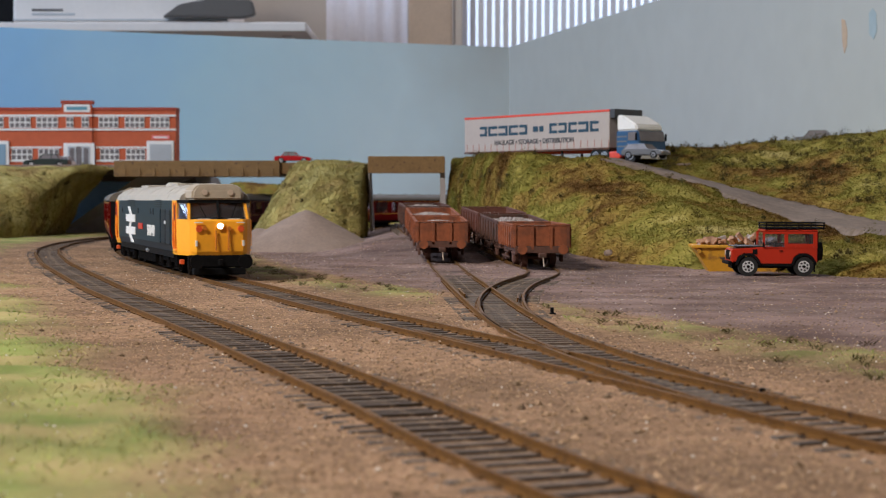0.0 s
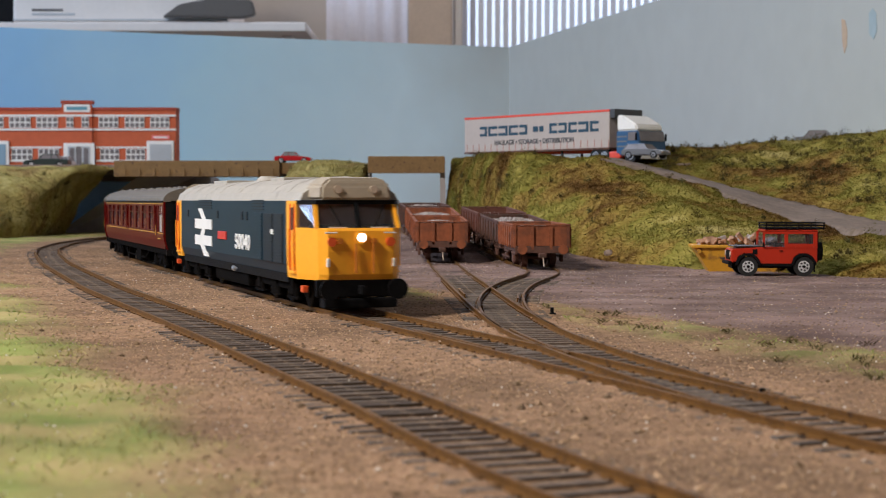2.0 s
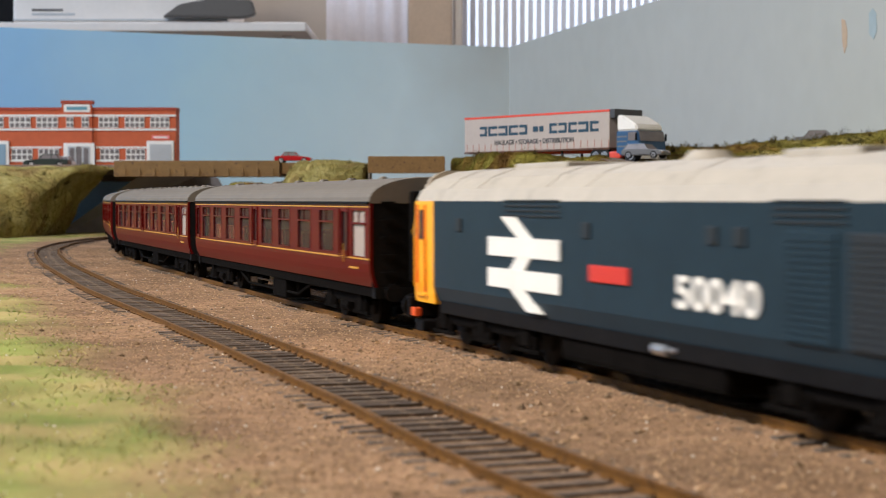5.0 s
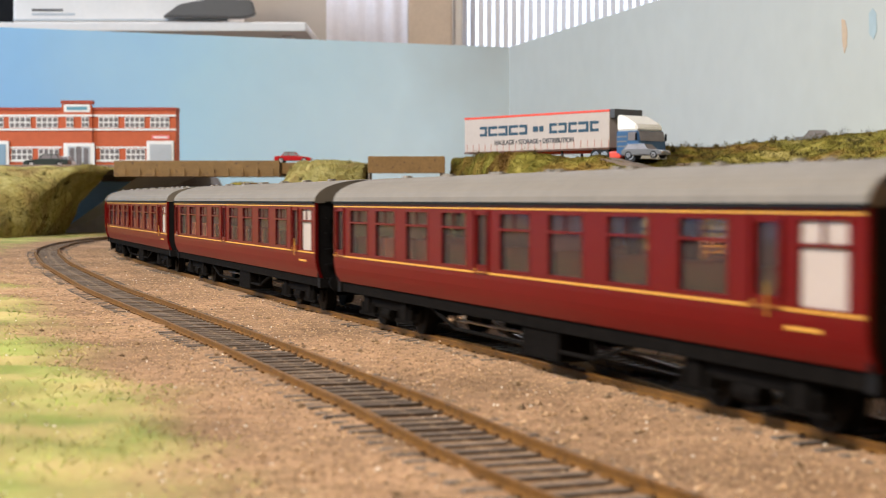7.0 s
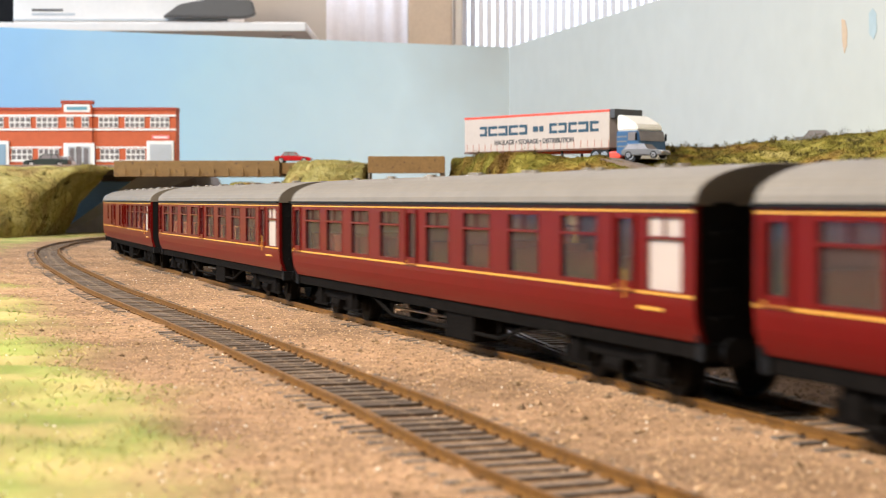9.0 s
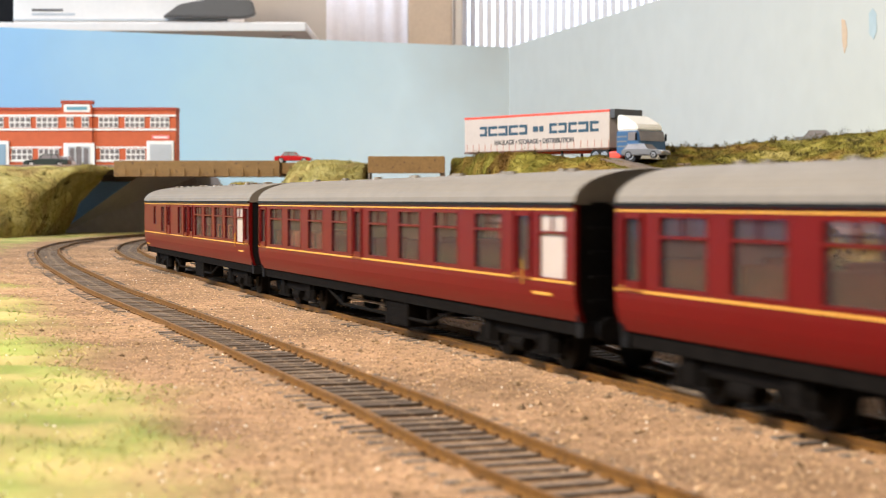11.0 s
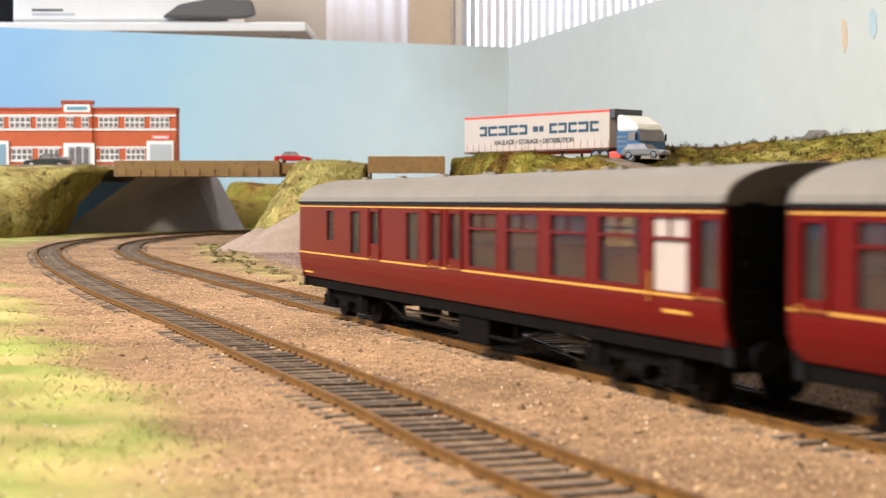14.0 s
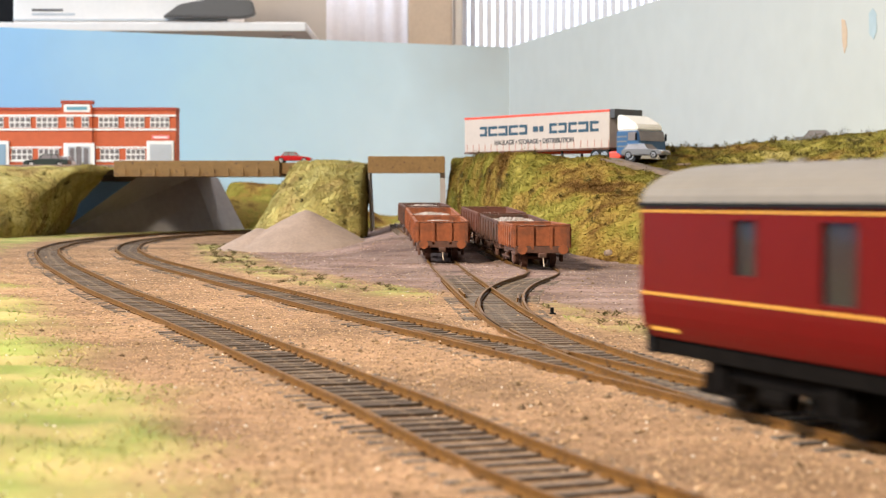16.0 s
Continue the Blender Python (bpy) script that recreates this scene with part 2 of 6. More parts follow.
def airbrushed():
    """Blue sky paint greying towards the boards' corner, its brightly lit middle painted paler."""
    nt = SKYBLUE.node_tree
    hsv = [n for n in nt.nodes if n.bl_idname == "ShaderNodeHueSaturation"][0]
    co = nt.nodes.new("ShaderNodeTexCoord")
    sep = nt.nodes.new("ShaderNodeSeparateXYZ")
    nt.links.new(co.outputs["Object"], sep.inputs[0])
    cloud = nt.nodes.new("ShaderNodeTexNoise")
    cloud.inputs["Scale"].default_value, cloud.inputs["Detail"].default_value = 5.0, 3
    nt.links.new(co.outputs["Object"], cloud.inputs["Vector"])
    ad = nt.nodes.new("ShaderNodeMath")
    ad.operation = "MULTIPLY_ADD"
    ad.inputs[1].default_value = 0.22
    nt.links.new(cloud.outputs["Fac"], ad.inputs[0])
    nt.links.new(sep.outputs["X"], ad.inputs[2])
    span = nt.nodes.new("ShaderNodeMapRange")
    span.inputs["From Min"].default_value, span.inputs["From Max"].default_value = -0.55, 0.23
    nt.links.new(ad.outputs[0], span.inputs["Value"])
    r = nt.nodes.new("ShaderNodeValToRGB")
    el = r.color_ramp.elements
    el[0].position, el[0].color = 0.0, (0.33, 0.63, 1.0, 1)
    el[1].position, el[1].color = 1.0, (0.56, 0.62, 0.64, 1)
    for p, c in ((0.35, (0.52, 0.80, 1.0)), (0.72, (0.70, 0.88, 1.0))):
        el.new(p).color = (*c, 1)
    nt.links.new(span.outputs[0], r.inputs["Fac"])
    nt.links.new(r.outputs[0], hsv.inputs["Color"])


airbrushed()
ROOMWALL = mat("room_plaster", (0.50, 0.42, 0.34), 0.8, 0, 8, 0.05, 0.05)
CEIL = mat("ceiling_white", (0.62, 0.60, 0.56), 0.85, 0, 8, 0.03, 0.02)
OFFWHITE = mat("printer_white", (0.74, 0.70, 0.66), 0.5, 0, 20, 0.04, 0)
DARKGREY = mat("printer_dark", (0.05, 0.05, 0.055), 0.45, 0, 60, 0.1, 0)
CLOTH = mat("curtain_white", (0.76, 0.74, 0.80), 0.9, 0, 30, 0.05, 0.1)
TAN = mat("tan_board", (0.50, 0.37, 0.26), 0.7, 0, 20, 0.1, 0.05)
BLIND = mat("blind_slat", (0.80, 0.82, 0.88), 0.6, 0, 40, 0.04, 0)
DAY = mat("daylight_pane", (0.85, 0.92, 1.0), 0.3, 0, 10, 0.0, 0, glow=0.8)
BLOT = mat("grey_blue_blot", (0.36, 0.44, 0.47), 0.7, 0, 20, 0.1, 0)
AMBER = mat("amber_paint", (0.55, 0.17, 0.010), 0.5, 0, 100, 0.1, 0)
PALE_FUZZ = patched("pale_turf_fibre", ((0.26, (0.26, 0.16, 0.06)), (0.42, (0.44, 0.34, 0.13)), (0.55, (0.47, 0.40, 0.14)), (0.70, (0.60, 0.53, 0.24))), 26, 0.2)
PALE_TURF = patched("pale_turf", ((0.26, (0.26, 0.16, 0.06)), (0.42, (0.44, 0.34, 0.13)), (0.55, (0.47, 0.40, 0.14)), (0.70, (0.60, 0.53, 0.24))), 26, 0)


# ---- mesh helpers ----
def part(name, bm, material, parent=None, label="", smooth=False):
    me = bpy.data.meshes.new(name)
    bm.normal_update()
    bm.to_mesh(me)
    bm.free()
    me.materials.append(material)
    if smooth:
        me.polygons.foreach_set("use_smooth", [True] * len(me.polygons))
    ob = new(name, me)
    if parent is not None:
        ob.parent = parent
    if label:
        tagged(ob, label)
    return ob


def raw(name, verts, faces, material, parent=None, label="", smooth=False):
    me = bpy.data.meshes.new(name)
    me.from_pydata([tuple(v) for v in verts], [], [tuple(f) for f in faces])
    me.materials.append(material)
    if smooth:
        me.polygons.foreach_set("use_smooth", [True] * len(me.polygons))
    ob = new(name, me)
    if parent is not None:
        ob.parent = parent
    if label:
        tagged(ob, label)
    return ob


def thing(name, m, label, category, group="", kind=""):
    ob = new(name)
    ob.empty_display_size = 0.01
    ob.matrix_world = m
    return tagged(ob, label, category, group, kind)


def box(bm, lo, hi, bev=0.0):
    vs = [bm.verts.new((x, y, z)) for x in (lo[0], hi[0]) for y in (lo[1], hi[1]) for z in (lo[2], hi[2])]
    fs = [bm.faces.new([vs[i] for i in f]) for f in ((0, 1, 3, 2), (4, 6, 7, 5), (0, 4, 5, 1), (2, 3, 7, 6), (0, 2, 6, 4), (1, 5, 7, 3))]
    if bev:
        es = list({e for f in fs for e in f.edges})
        bmesh.ops.bevel(bm, geom=es, offset=bev, segments=2, profile=0.6, affect="EDGES")
    return bm


def cyl(bm, p0, p1, r0, n=14, r1=None):
    p0, p1 = Vector(p0), Vector(p1)
    r1 = r0 if r1 is None else r1
    q = (p1 - p0).to_track_quat("Z", "Y")
    a = [bm.verts.new(p0 + q @ Vector((r0 * math.cos(2 * math.pi * i / n), r0 * math.sin(2 * math.pi * i / n), 0))) for i in range(n)]
    b = [bm.verts.new(p1 + q @ Vector((r1 * math.cos(2 * math.pi * i / n), r1 * math.sin(2 * math.pi * i / n), 0))) for i in range(n)]
    for i in range(n):
        bm.faces.new((a[i], a[(i + 1) % n], b[(i + 1) % n], b[i]))
    bm.faces.new(a[::-1])
    bm.faces.new(b)
    return bm


def prism(bm, outline, y0, y1):
    """A closed outline in x and z, drawn out from y0 to y1."""
    a = [bm.verts.new((x, y0, z)) for x, z in outline]
    b = [bm.verts.new((x, y1, z)) for x, z in outline]
    n = len(a)
    bm.faces.new(a)
    bm.faces.new(b[::-1])
    for i in range(n):
        bm.faces.new((a[i], b[i], b[(i + 1) % n], a[(i + 1) % n]))
    bmesh.ops.recalc_face_normals(bm, faces=bm.faces[:])
    return bm


def skin(bm, rings, cap=True):
    """Joins rings of points into one closed body."""
    vr = [[bm.verts.new(p) for p in r] for r in rings]
    n = len(vr[0])
    for a, b in zip(vr[:-1], vr[1:]):
        for i in range(n):
            bm.faces.new((a[i], a[(i + 1) % n], b[(i + 1) % n], b[i]))
    if cap:
        bm.faces.new(vr[0][::-1])
        bm.faces.new(vr[-1])
    bmesh.ops.recalc_face_normals(bm, faces=bm.faces[:])
    return bm


def B():
    return bmesh.new()


def boxpart(name, lo, hi, material, parent, bev=0.0, label=""):
    return part(name, box(B(), lo, hi, bev), material, parent, label)


def lettering(name, text, size, material, parent, m, spread=1.0):
    """Flat raised letters as one mesh; m puts the text's middle, x along it."""
    cu = bpy.data.curves.new(name, "FONT")
    cu.body, cu.size, cu.extrude, cu.align_x, cu.align_y = text, size, size * 0.02, "CENTER", "CENTER"
    cu.space_character = spread
    cu.offset = size * 0.025
    tmp = new(name, cu)
    bpy.context.view_layer.update()
    me = bpy.data.meshes.new_from_object(tmp.evaluated_get(bpy.context.evaluated_depsgraph_get()))
    bpy.data.objects.remove(tmp)
    me.materials.clear()
    me.materials.append(material)
    ob = new(name, me)
    ob.parent = parent
    ob.matrix_basis = m
    return ob


SIDE_R = Matrix(((1, 0, 0, 0), (0, 0, -1, 0), (0, 1, 0, 0), (0, 0, 0, 1)))   # text plane facing -y
SIDE_L = Matrix(((-1, 0, 0, 0), (0, 0, 1, 0), (0, 1, 0, 0), (0, 0, 0, 1)))   # text plane facing +y
RNG = np.random.RandomState(7)


# ---- lines of the tracks ----
def dense(points, n=1600, reach=0.05):
    """A line through the plan's points, rounded over about twice the reach."""
    p = np.array(points, float)
    d = np.r_[0, np.cumsum(np.linalg.norm(np.diff(p, axis=0), axis=1))]
    t = np.linspace(0, d[-1], n)
    x = np.stack([np.interp(t, d, p[:, i]) for i in range(p.shape[1])], 1)
    w = max(1, int(reach / (d[-1] / n)))
    k = np.hanning(2 * w + 1)
    k /= k.sum()
    x = np.concatenate([x[0] + (x[0] - x[1]) * np.arange(w, 0, -1)[:, None], x, x[-1] + (x[-1] - x[-2]) * np.arange(1, w + 1)[:, None]])
    y = np.stack([np.convolve(x[:, i], k, "valid") for i in range(p.shape[1])], 1)
    return np.r_[0, np.cumsum(np.linalg.norm(np.diff(y[:, :2], axis=0), axis=1))], y


def on_line(line, s):
    return np.array([np.interp(s, line[0], line[1][:, i]) for i in range(line[1].shape[1])])


BACK = dense([(1.0, 2.06), (.6, 2.06), (.3, 2.05), (.12, 2.03), (0, 2.0), (-.11, 1.945), (-.19, 1.86), (-.243, 1.75), (-.269, 1.62),
              (-.2765, 1.47), (-.264, 1.33), (-.2400, 1.19), (-.1969, 1.02), (-.1583, .90), (-.1175, .78), (-.0762, .66), (-.0422, .56),
              (-.0099, .47), (.0201, .39), (.0487, .31), (.0782, .23), (.1078, .15), (.1409, .06), (.1813, -.05), (.229, -.18), (.2949, -.36), (.44, -.756)], 2000, 0.08)
FRONT = dense([(.6, 2.2), (.3, 2.19), (.05, 2.16), (-.1, 2.1), (-.2, 2.0), (-.275, 1.86), (-.32, 1.69), (-.335, 1.5), (-.325, 1.34), (-.302, 1.2),
               (-.277, 1.1), (-.229, .93), (-.144, .667), (-.075, .477), (-.0475, .40), (-.022, .325), (-.0085, .288), (.0015, .254),
               (.0105, .2265), (.021, .199), (.036, .165), (.056, .12), (.11, 0), (.2, -.2)], 1600)
SIDE_A = dense([(.0600, .2790, 0), (.0465, .3330, 0), (.0385, .3700, 0), (.0330, .4000, 0), (.0280, .4300, 0), (.0235, .4700, 0), (.0185, .5450, 0), (.0105, .70, 0), (0.0005, .93, -.001), (-.004, 1.02, .002),
                (-.012, 1.12, .009), (-.02, 1.2, .011), (-.033, 1.45, .012), (-.045, 1.75, .012)], 900)
SIDE_B = dense([(.0255, .452, 0), (.0215, .50, 0), (.0205, .545, 0), (.022, .60, 0), (.0265, .655, 0), (.0345, .715, 0), (.044, .76, 0), (.0525, .815, -.001), (.055, .87, -.001), (.047, .96, .0),
                (.034, 1.05, .006), (.022, 1.13, .010), (.006, 1.23, .011)], 700)


def near(line, x, y):
    """Distance from the points to a line in the plan, and the side (left of its run is positive)."""
    pts = line[1][::6, :2]
    q = np.stack([np.ravel(x), np.ravel(y)], 1)
    best, side = np.full(len(q), 9.0), np.zeros(len(q))
    for i in range(len(pts) - 1):
        a, u = pts[i], pts[i + 1] - pts[i]
        k = np.clip(((q - a) @ u) / (u @ u), 0, 1)
        v = q - a - k[:, None] * u
        d = np.hypot(v[:, 0], v[:, 1])
        m = d < best
        best[m] = d[m]
        side[m] = (u[0] * v[m, 1] - u[1] * v[m, 0])
    return best.reshape(np.shape(x)), np.sign(side).reshape(np.shape(x))


def smooth(a, b, v):
    t = np.clip((v - a) / (b - a), 0, 1)
    return t * t * (3 - 2 * t)


def yard_rise(x, y):
    return 0.0115 * smooth(0.93, 1.16, y) * smooth(-0.10, -0.03, x)


def wobble(x, y, sc, seed=0.0):
    return np.array([noise.noise((a * sc, b * sc, seed)) for a, b in zip(np.ravel(x), np.ravel(y))]).reshape(np.shape(x))


# ---- the ground ----
def soften(ob, normals):
    """Shades loose fibres like the mat they grow from."""
    me = ob.data
    me.polygons.foreach_set("use_smooth", [True] * len(me.polygons))
    me.normals_split_custom_set_from_vertices([tuple(v) for v in normals])
    return ob


def spread(*runs):
    out = [runs[0][0]]
    for a, b, n in runs:
        out += list(np.linspace(a, b, n + 1)[1:])
    return np.array(out)


VERGE = dense([(-.20, 1.36), (-.155, 1.10), (-.118, .93), (-.06, .745), (-.015, .64), (.012, .60), (.05, .51), (.092, .395), (.125, .31), (.16, .2)], 400)


def build_ground():
    xs = spread((-0.95, -0.45, 12), (-0.45, -0.12, 70), (-0.12, 0.2, 130), (0.2, 0.45, 40), (0.45, 1.6, 14))
    ys = spread((-1.6, 0.1, 18), (0.1, 0.7, 200), (0.7, 1.3, 100), (1.3, 2.1, 60), (2.1, 3.0, 10))
    X, Y = np.meshgrid(xs, ys)
    df, sf = near(FRONT, X, Y)
    db, sb = near(BACK, X, Y)
    dv, _ = near(VERGE, X, Y)
    da, _ = near(SIDE_A, X, Y)
    dsb, _ = near(SIDE_B, X, Y)
    n1, n2 = wobble(X, Y, 22, 3.1), wobble(X, Y, 70, 8.2)
    left = (sf < 0)
    grass = np.where(left, 0.95 * smooth(0.020, 0.062, df + 0.022 * n1 + 0.008 * n2), 0.0)
    beyond = (sb > 0)
    grass = np.maximum(grass, 0.85 * beyond * np.clip(0.62 + 0.9 * n1 + 0.7 * n2, 0.1, 1) * (1 - smooth(0.010, 0.032, dv + 0.014 * n1)) * smooth(0.014, 0.022, np.minimum(np.minimum(db, da), dsb) + 0.004 * n2))
    grass = grass * (1 - smooth(0.22, 0.4, df) * left)
    yard = beyond * smooth(0.012, 0.03, dv + 0.008 * n2) * ((X - np.interp(Y, VERGE[1][::-1, 1], VERGE[1][::-1, 0])) > 0)
    track = np.minimum(np.minimum(df, db), np.minimum(da, dsb))
    Z = -0.0021 + yard_rise(X, Y) + 0.0005 * n1 + 0.0004 * n2 + 0.0012 * grass * (0.5 + n2)
    shoulder = (1 - smooth(0.010, 0.019, track + 0.003 * n2))
    Z = Z + shoulder * (0.0006 + 0.0003 * n2)
    Z = np.where(track < 0.0085, -0.0021 + yard_rise(X, Y) + 0.0002 * n2, Z)
    nx, ny = len(xs), len(ys)
    verts = np.stack([X.ravel(), Y.ravel(), Z.ravel()], 1)
    idx = np.arange(nx * ny).reshape(ny, nx)
    faces = np.stack([idx[:-1, :-1].ravel(), idx[:-1, 1:].ravel(), idx[1:, 1:].ravel(), idx[1:, :-1].ravel()], 1)
    ob = raw("ground", verts, faces, GROUND, smooth=True)
    for nm, arr in (("grass", grass), ("yard", yard)):
        at = ob.data.attributes.new(nm, "FLOAT", "POINT")
        at.data.foreach_set("value", arr.ravel().astype(np.float32))
    tagged(ob, "brown gravelled model baseboard with green scatter patches", "ground", kind="structure")
    return X, Y, Z, grass, yard, track


GX, GY, GZ, GGRASS, GYARD, GTRACK = build_ground()
GXS, GYS = GX[0], GY[:, 0]


def ground_at(field, x, y):
    i = np.clip(np.searchsorted(GXS, x), 1, len(GXS) - 1)
    j = np.clip(np.searchsorted(GYS, y), 1, len(GYS) - 1)
    i = np.where(x - GXS[i - 1] < GXS[i] - x, i - 1, i)
    j = np.where(y - GYS[j - 1] < GYS[j] - y, j - 1, j)
    return field[j, i]


def chips(name, pts, sizes, material, parent=None, flat=0.6):
    """Many small rough stones in one mesh."""
    oct_v = np.array([(1, 0, 0), (-1, 0, 0), (0, 1, 0), (0, -1, 0), (0, 0, 1), (0, 0, -1)], float)
    oct_f = np.array([(0, 2, 4), (2, 1, 4), (1, 3, 4), (3, 0, 4), (2, 0, 5), (1, 2, 5), (3, 1, 5), (0, 3, 5)])
    n = len(pts)
    ang = RNG.rand(n) * 6.28
    v = oct_v[None] * (0.6 + 0.8 * RNG.rand(n, 6, 1)) * sizes[:, None, None]
    v[:, :, 2] *= flat
    c, s = np.cos(ang)[:, None], np.sin(ang)[:, None]
    v = np.stack([v[:, :, 0] * c - v[:, :, 1] * s, v[:, :, 0] * s + v[:, :, 1] * c, v[:, :, 2]], 2) + pts[:, None]
    f = oct_f[None] + (np.arange(n) * 6)[:, None, None]
    return raw(name, v.reshape(-1, 3), f.reshape(-1, 3), material, parent)


def fibres(name, pts, h, w, lean, material, parent=None):
    """Many thin blades in one mesh, each a leaning triangle."""
    n = len(pts)
    a = RNG.rand(n) * 6.28
    b = RNG.rand(n) * 6.28
    side = np.stack([np.cos(a), np.sin(a), np.zeros(n)], 1) * w[:, None] * 0.5
    tip = np.stack([np.cos(b) * lean * h, np.sin(b) * lean * h, h], 1)
    v = np.stack([pts - side, pts + side, pts + tip], 1)
    f = np.arange(n * 3).reshape(-1, 3)
    nn = np.stack([RNG.normal(0, .25, n), RNG.normal(0, .25, n), np.ones(n)], 1)
    nn /= np.linalg.norm(nn, axis=1, keepdims=True)
    return soften(raw(name, v.reshape(-1, 3), f, material, parent), np.repeat(nn, 3, 0))


def build_scatter():
    # loose ballast, denser close to the camera's side
    n = 260000
    x, y = RNG.uniform(-0.36, 0.26, n), 0.14 + 1.1 * RNG.rand(n) ** 2.0
    keep = (np.abs(x) < 0.03 + y * 0.31)
    x, y = x[keep], y[keep]
    g, t, yd = ground_at(GGRASS, x, y), ground_at(GTRACK, x, y), ground_at(GYARD, x, y)
    keep = (RNG.rand(len(x)) > g * 1.08) & (RNG.rand(len(x)) > yd * 0.75) & ((t > 0.0115) | (RNG.rand(len(x)) < 0.2))
    x, y = x[keep], y[keep]
    z = ground_at(GZ, x, y)
    size = np.where(RNG.rand(len(x)) < 0.012, 0.0007, 0.00026) * (0.5 + RNG.rand(len(x)))
    tagged(chips("ballast_stones", np.stack([x, y, z + size * 0.2], 1), size, STONE), "loose brown ballast granules scattered on the baseboard", "ballast", kind="stuff")
    # pale grains whose light colour stands in for sparkle
    n = 5200
    x, y = RNG.uniform(-0.36, 0.30, n), 0.14 + 1.0 * RNG.rand(n) ** 1.6
    keep = np.abs(x) < 0.03 + y * 0.31
    x, y = x[keep], y[keep]
    z = ground_at(GZ, x, y)
    size = 0.00016 + 0.00026 * RNG.rand(len(x)) ** 3
    tagged(chips("pale_grains", np.stack([x, y, z + size * 0.6], 1), size, GRAIN), "pale sparkling grains among the brown ballast", "grit", kind="stuff")
    # dark and pale grit that roughens yard and grass
    n = 60000
    x, y = RNG.uniform(-0.36, 0.36, n), 0.16 + 1.0 * RNG.rand(n) ** 1.5
    keep = (np.abs(x) < 0.03 + y * 0.31) & (RNG.rand(n) < 0.22 + 0.78 * ground_at(GYARD, x, y) - 0.18 * ground_at(GGRASS, x, y))
    x, y = x[keep], y[keep]
    z = ground_at(GZ, x, y)
    size = (0.00018 + 0.00034 * RNG.rand(len(x)) ** 4) * (0.7 + 0.6 * y)
    tagged(chips("yard_grit", np.stack([x, y, z + size * 0.2], 1), size, GRIT), "fine mixed grey-brown grit on the yard and grass", "grit", kind="stuff")
    # static grass
    n = 260000
    x, y = RNG.uniform(-0.5, 0.3, n), 0.13 + 1.25 * RNG.rand(n) ** 1.7
    keep = (np.abs(x) < 0.03 + y * 0.32)
    x, y = x[keep], y[keep]
    g = ground_at(GGRASS, x, y)
    patch = 0.55 + 0.9 * wobble(x, y, 26, 1.7)
    keep = (RNG.rand(len(x)) < g * patch) & (g > 0.3)
    x, y = x[keep], y[keep]
    z = ground_at(GZ, x, y)
    h = 0.0006 + 0.0012 * RNG.rand(len(x)) ** 2
    tagged(fibres("grass_fibres", np.stack([x, y, z - 0.0002], 1), h, np.full(len(x), 0.00035), 1.3, BLADE), "short yellow-green static grass in uneven patches", "grass", kind="stuff")
    # dark weeds at the edges
    n = 110
    u = RNG.rand(n)
    p = np.array([on_line(VERGE, s) for s in u * VERGE[0][-1]])
    x, y = p[:, 0] + RNG.normal(0, .008, n), p[:, 1] + RNG.normal(0, .012, n)
    keep = ground_at(GTRACK, x, y) > .016
    x, y = x[keep], y[keep]
    z = ground_at(GZ, x, y)
    cx, cy, cz = np.repeat(x, 22), np.repeat(y, 22), np.repeat(z, 22)
    m = len(cx)
    pts = np.stack([cx + RNG.normal(0, .0012, m), cy + RNG.normal(0, .0012, m), cz + RNG.rand(m) * .0012], 1)
    tagged(fibres("weeds", pts, 0.0006 + .001 * RNG.rand(m), np.full(m, .0005), 1.5, BUSH), "small dark weeds along the edge of the yard", "weeds", kind="stuff")


build_scatter()

# ---- room: boards, walls, ceiling, things above the boards ----
CORNER = Vector((0.115, 2.75, 0))
LEFT_DIR = Vector((-0.928, -0.371, 0)).normalized()
RIGHT_DIR = Vector((0.256, -0.967, 0)).normalized()


def board(name, start, run, length, thick, z0, z1, material, label, back):
    n = Vector((-run.y, run.x, 0)) * back
    bm = B()
    a, b = start, start + run * length
    pts = [a, b, b + n * thick, a + n * thick]
    lo, hi = [bm.verts.new((p.x, p.y, z0)) for p in pts], [bm.verts.new((p.x, p.y, z1)) for p in pts]
    bm.faces.new(lo[::-1])
    bm.faces.new(hi)
    for i in range(4):
        bm.faces.new((lo[i], lo[(i + 1) % 4], hi[(i + 1) % 4], hi[i]))
    bmesh.ops.recalc_face_normals(bm, faces=bm.faces[:])
    return tagged(part(name, bm, material), label, "backboard", kind="structure")


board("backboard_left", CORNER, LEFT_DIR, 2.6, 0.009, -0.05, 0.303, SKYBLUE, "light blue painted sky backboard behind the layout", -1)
board("backboard_right", CORNER - RIGHT_DIR * 0.012, RIGHT_DIR, 3.2, 0.009, -0.05, 0.303, SKYGREY, "pale grey painted backboard along the wall", 1)
for nm, lo, hi, lab in (("wall_north", (-3.2, 3.6, -0.9), (3.2, 3.7, 2.2), "plain cream plaster wall of the room"),
                        ("wall_east", (3.2, -3.2, -0.9), (3.3, 3.6, 2.2), "plain cream plaster wall of the room"),
                        ("wall_west", (-3.3, -3.2, -0.9), (-3.2, 3.6, 2.2), "plain cream plaster wall of the room"),
                        ("wall_south", (-3.2, -3.3, -0.9), (3.2, -3.2, 2.2), "plain cream plaster wall of the room")):
    tagged(boxpart(nm, lo, hi, ROOMWALL, None), lab, "wall", kind="structure")
tagged(boxpart("ceiling", (-3.3, -3.3, 2.2), (3.3, 3.7, 2.3), CEIL, None), "plain white ceiling", "ceiling", kind="structure")
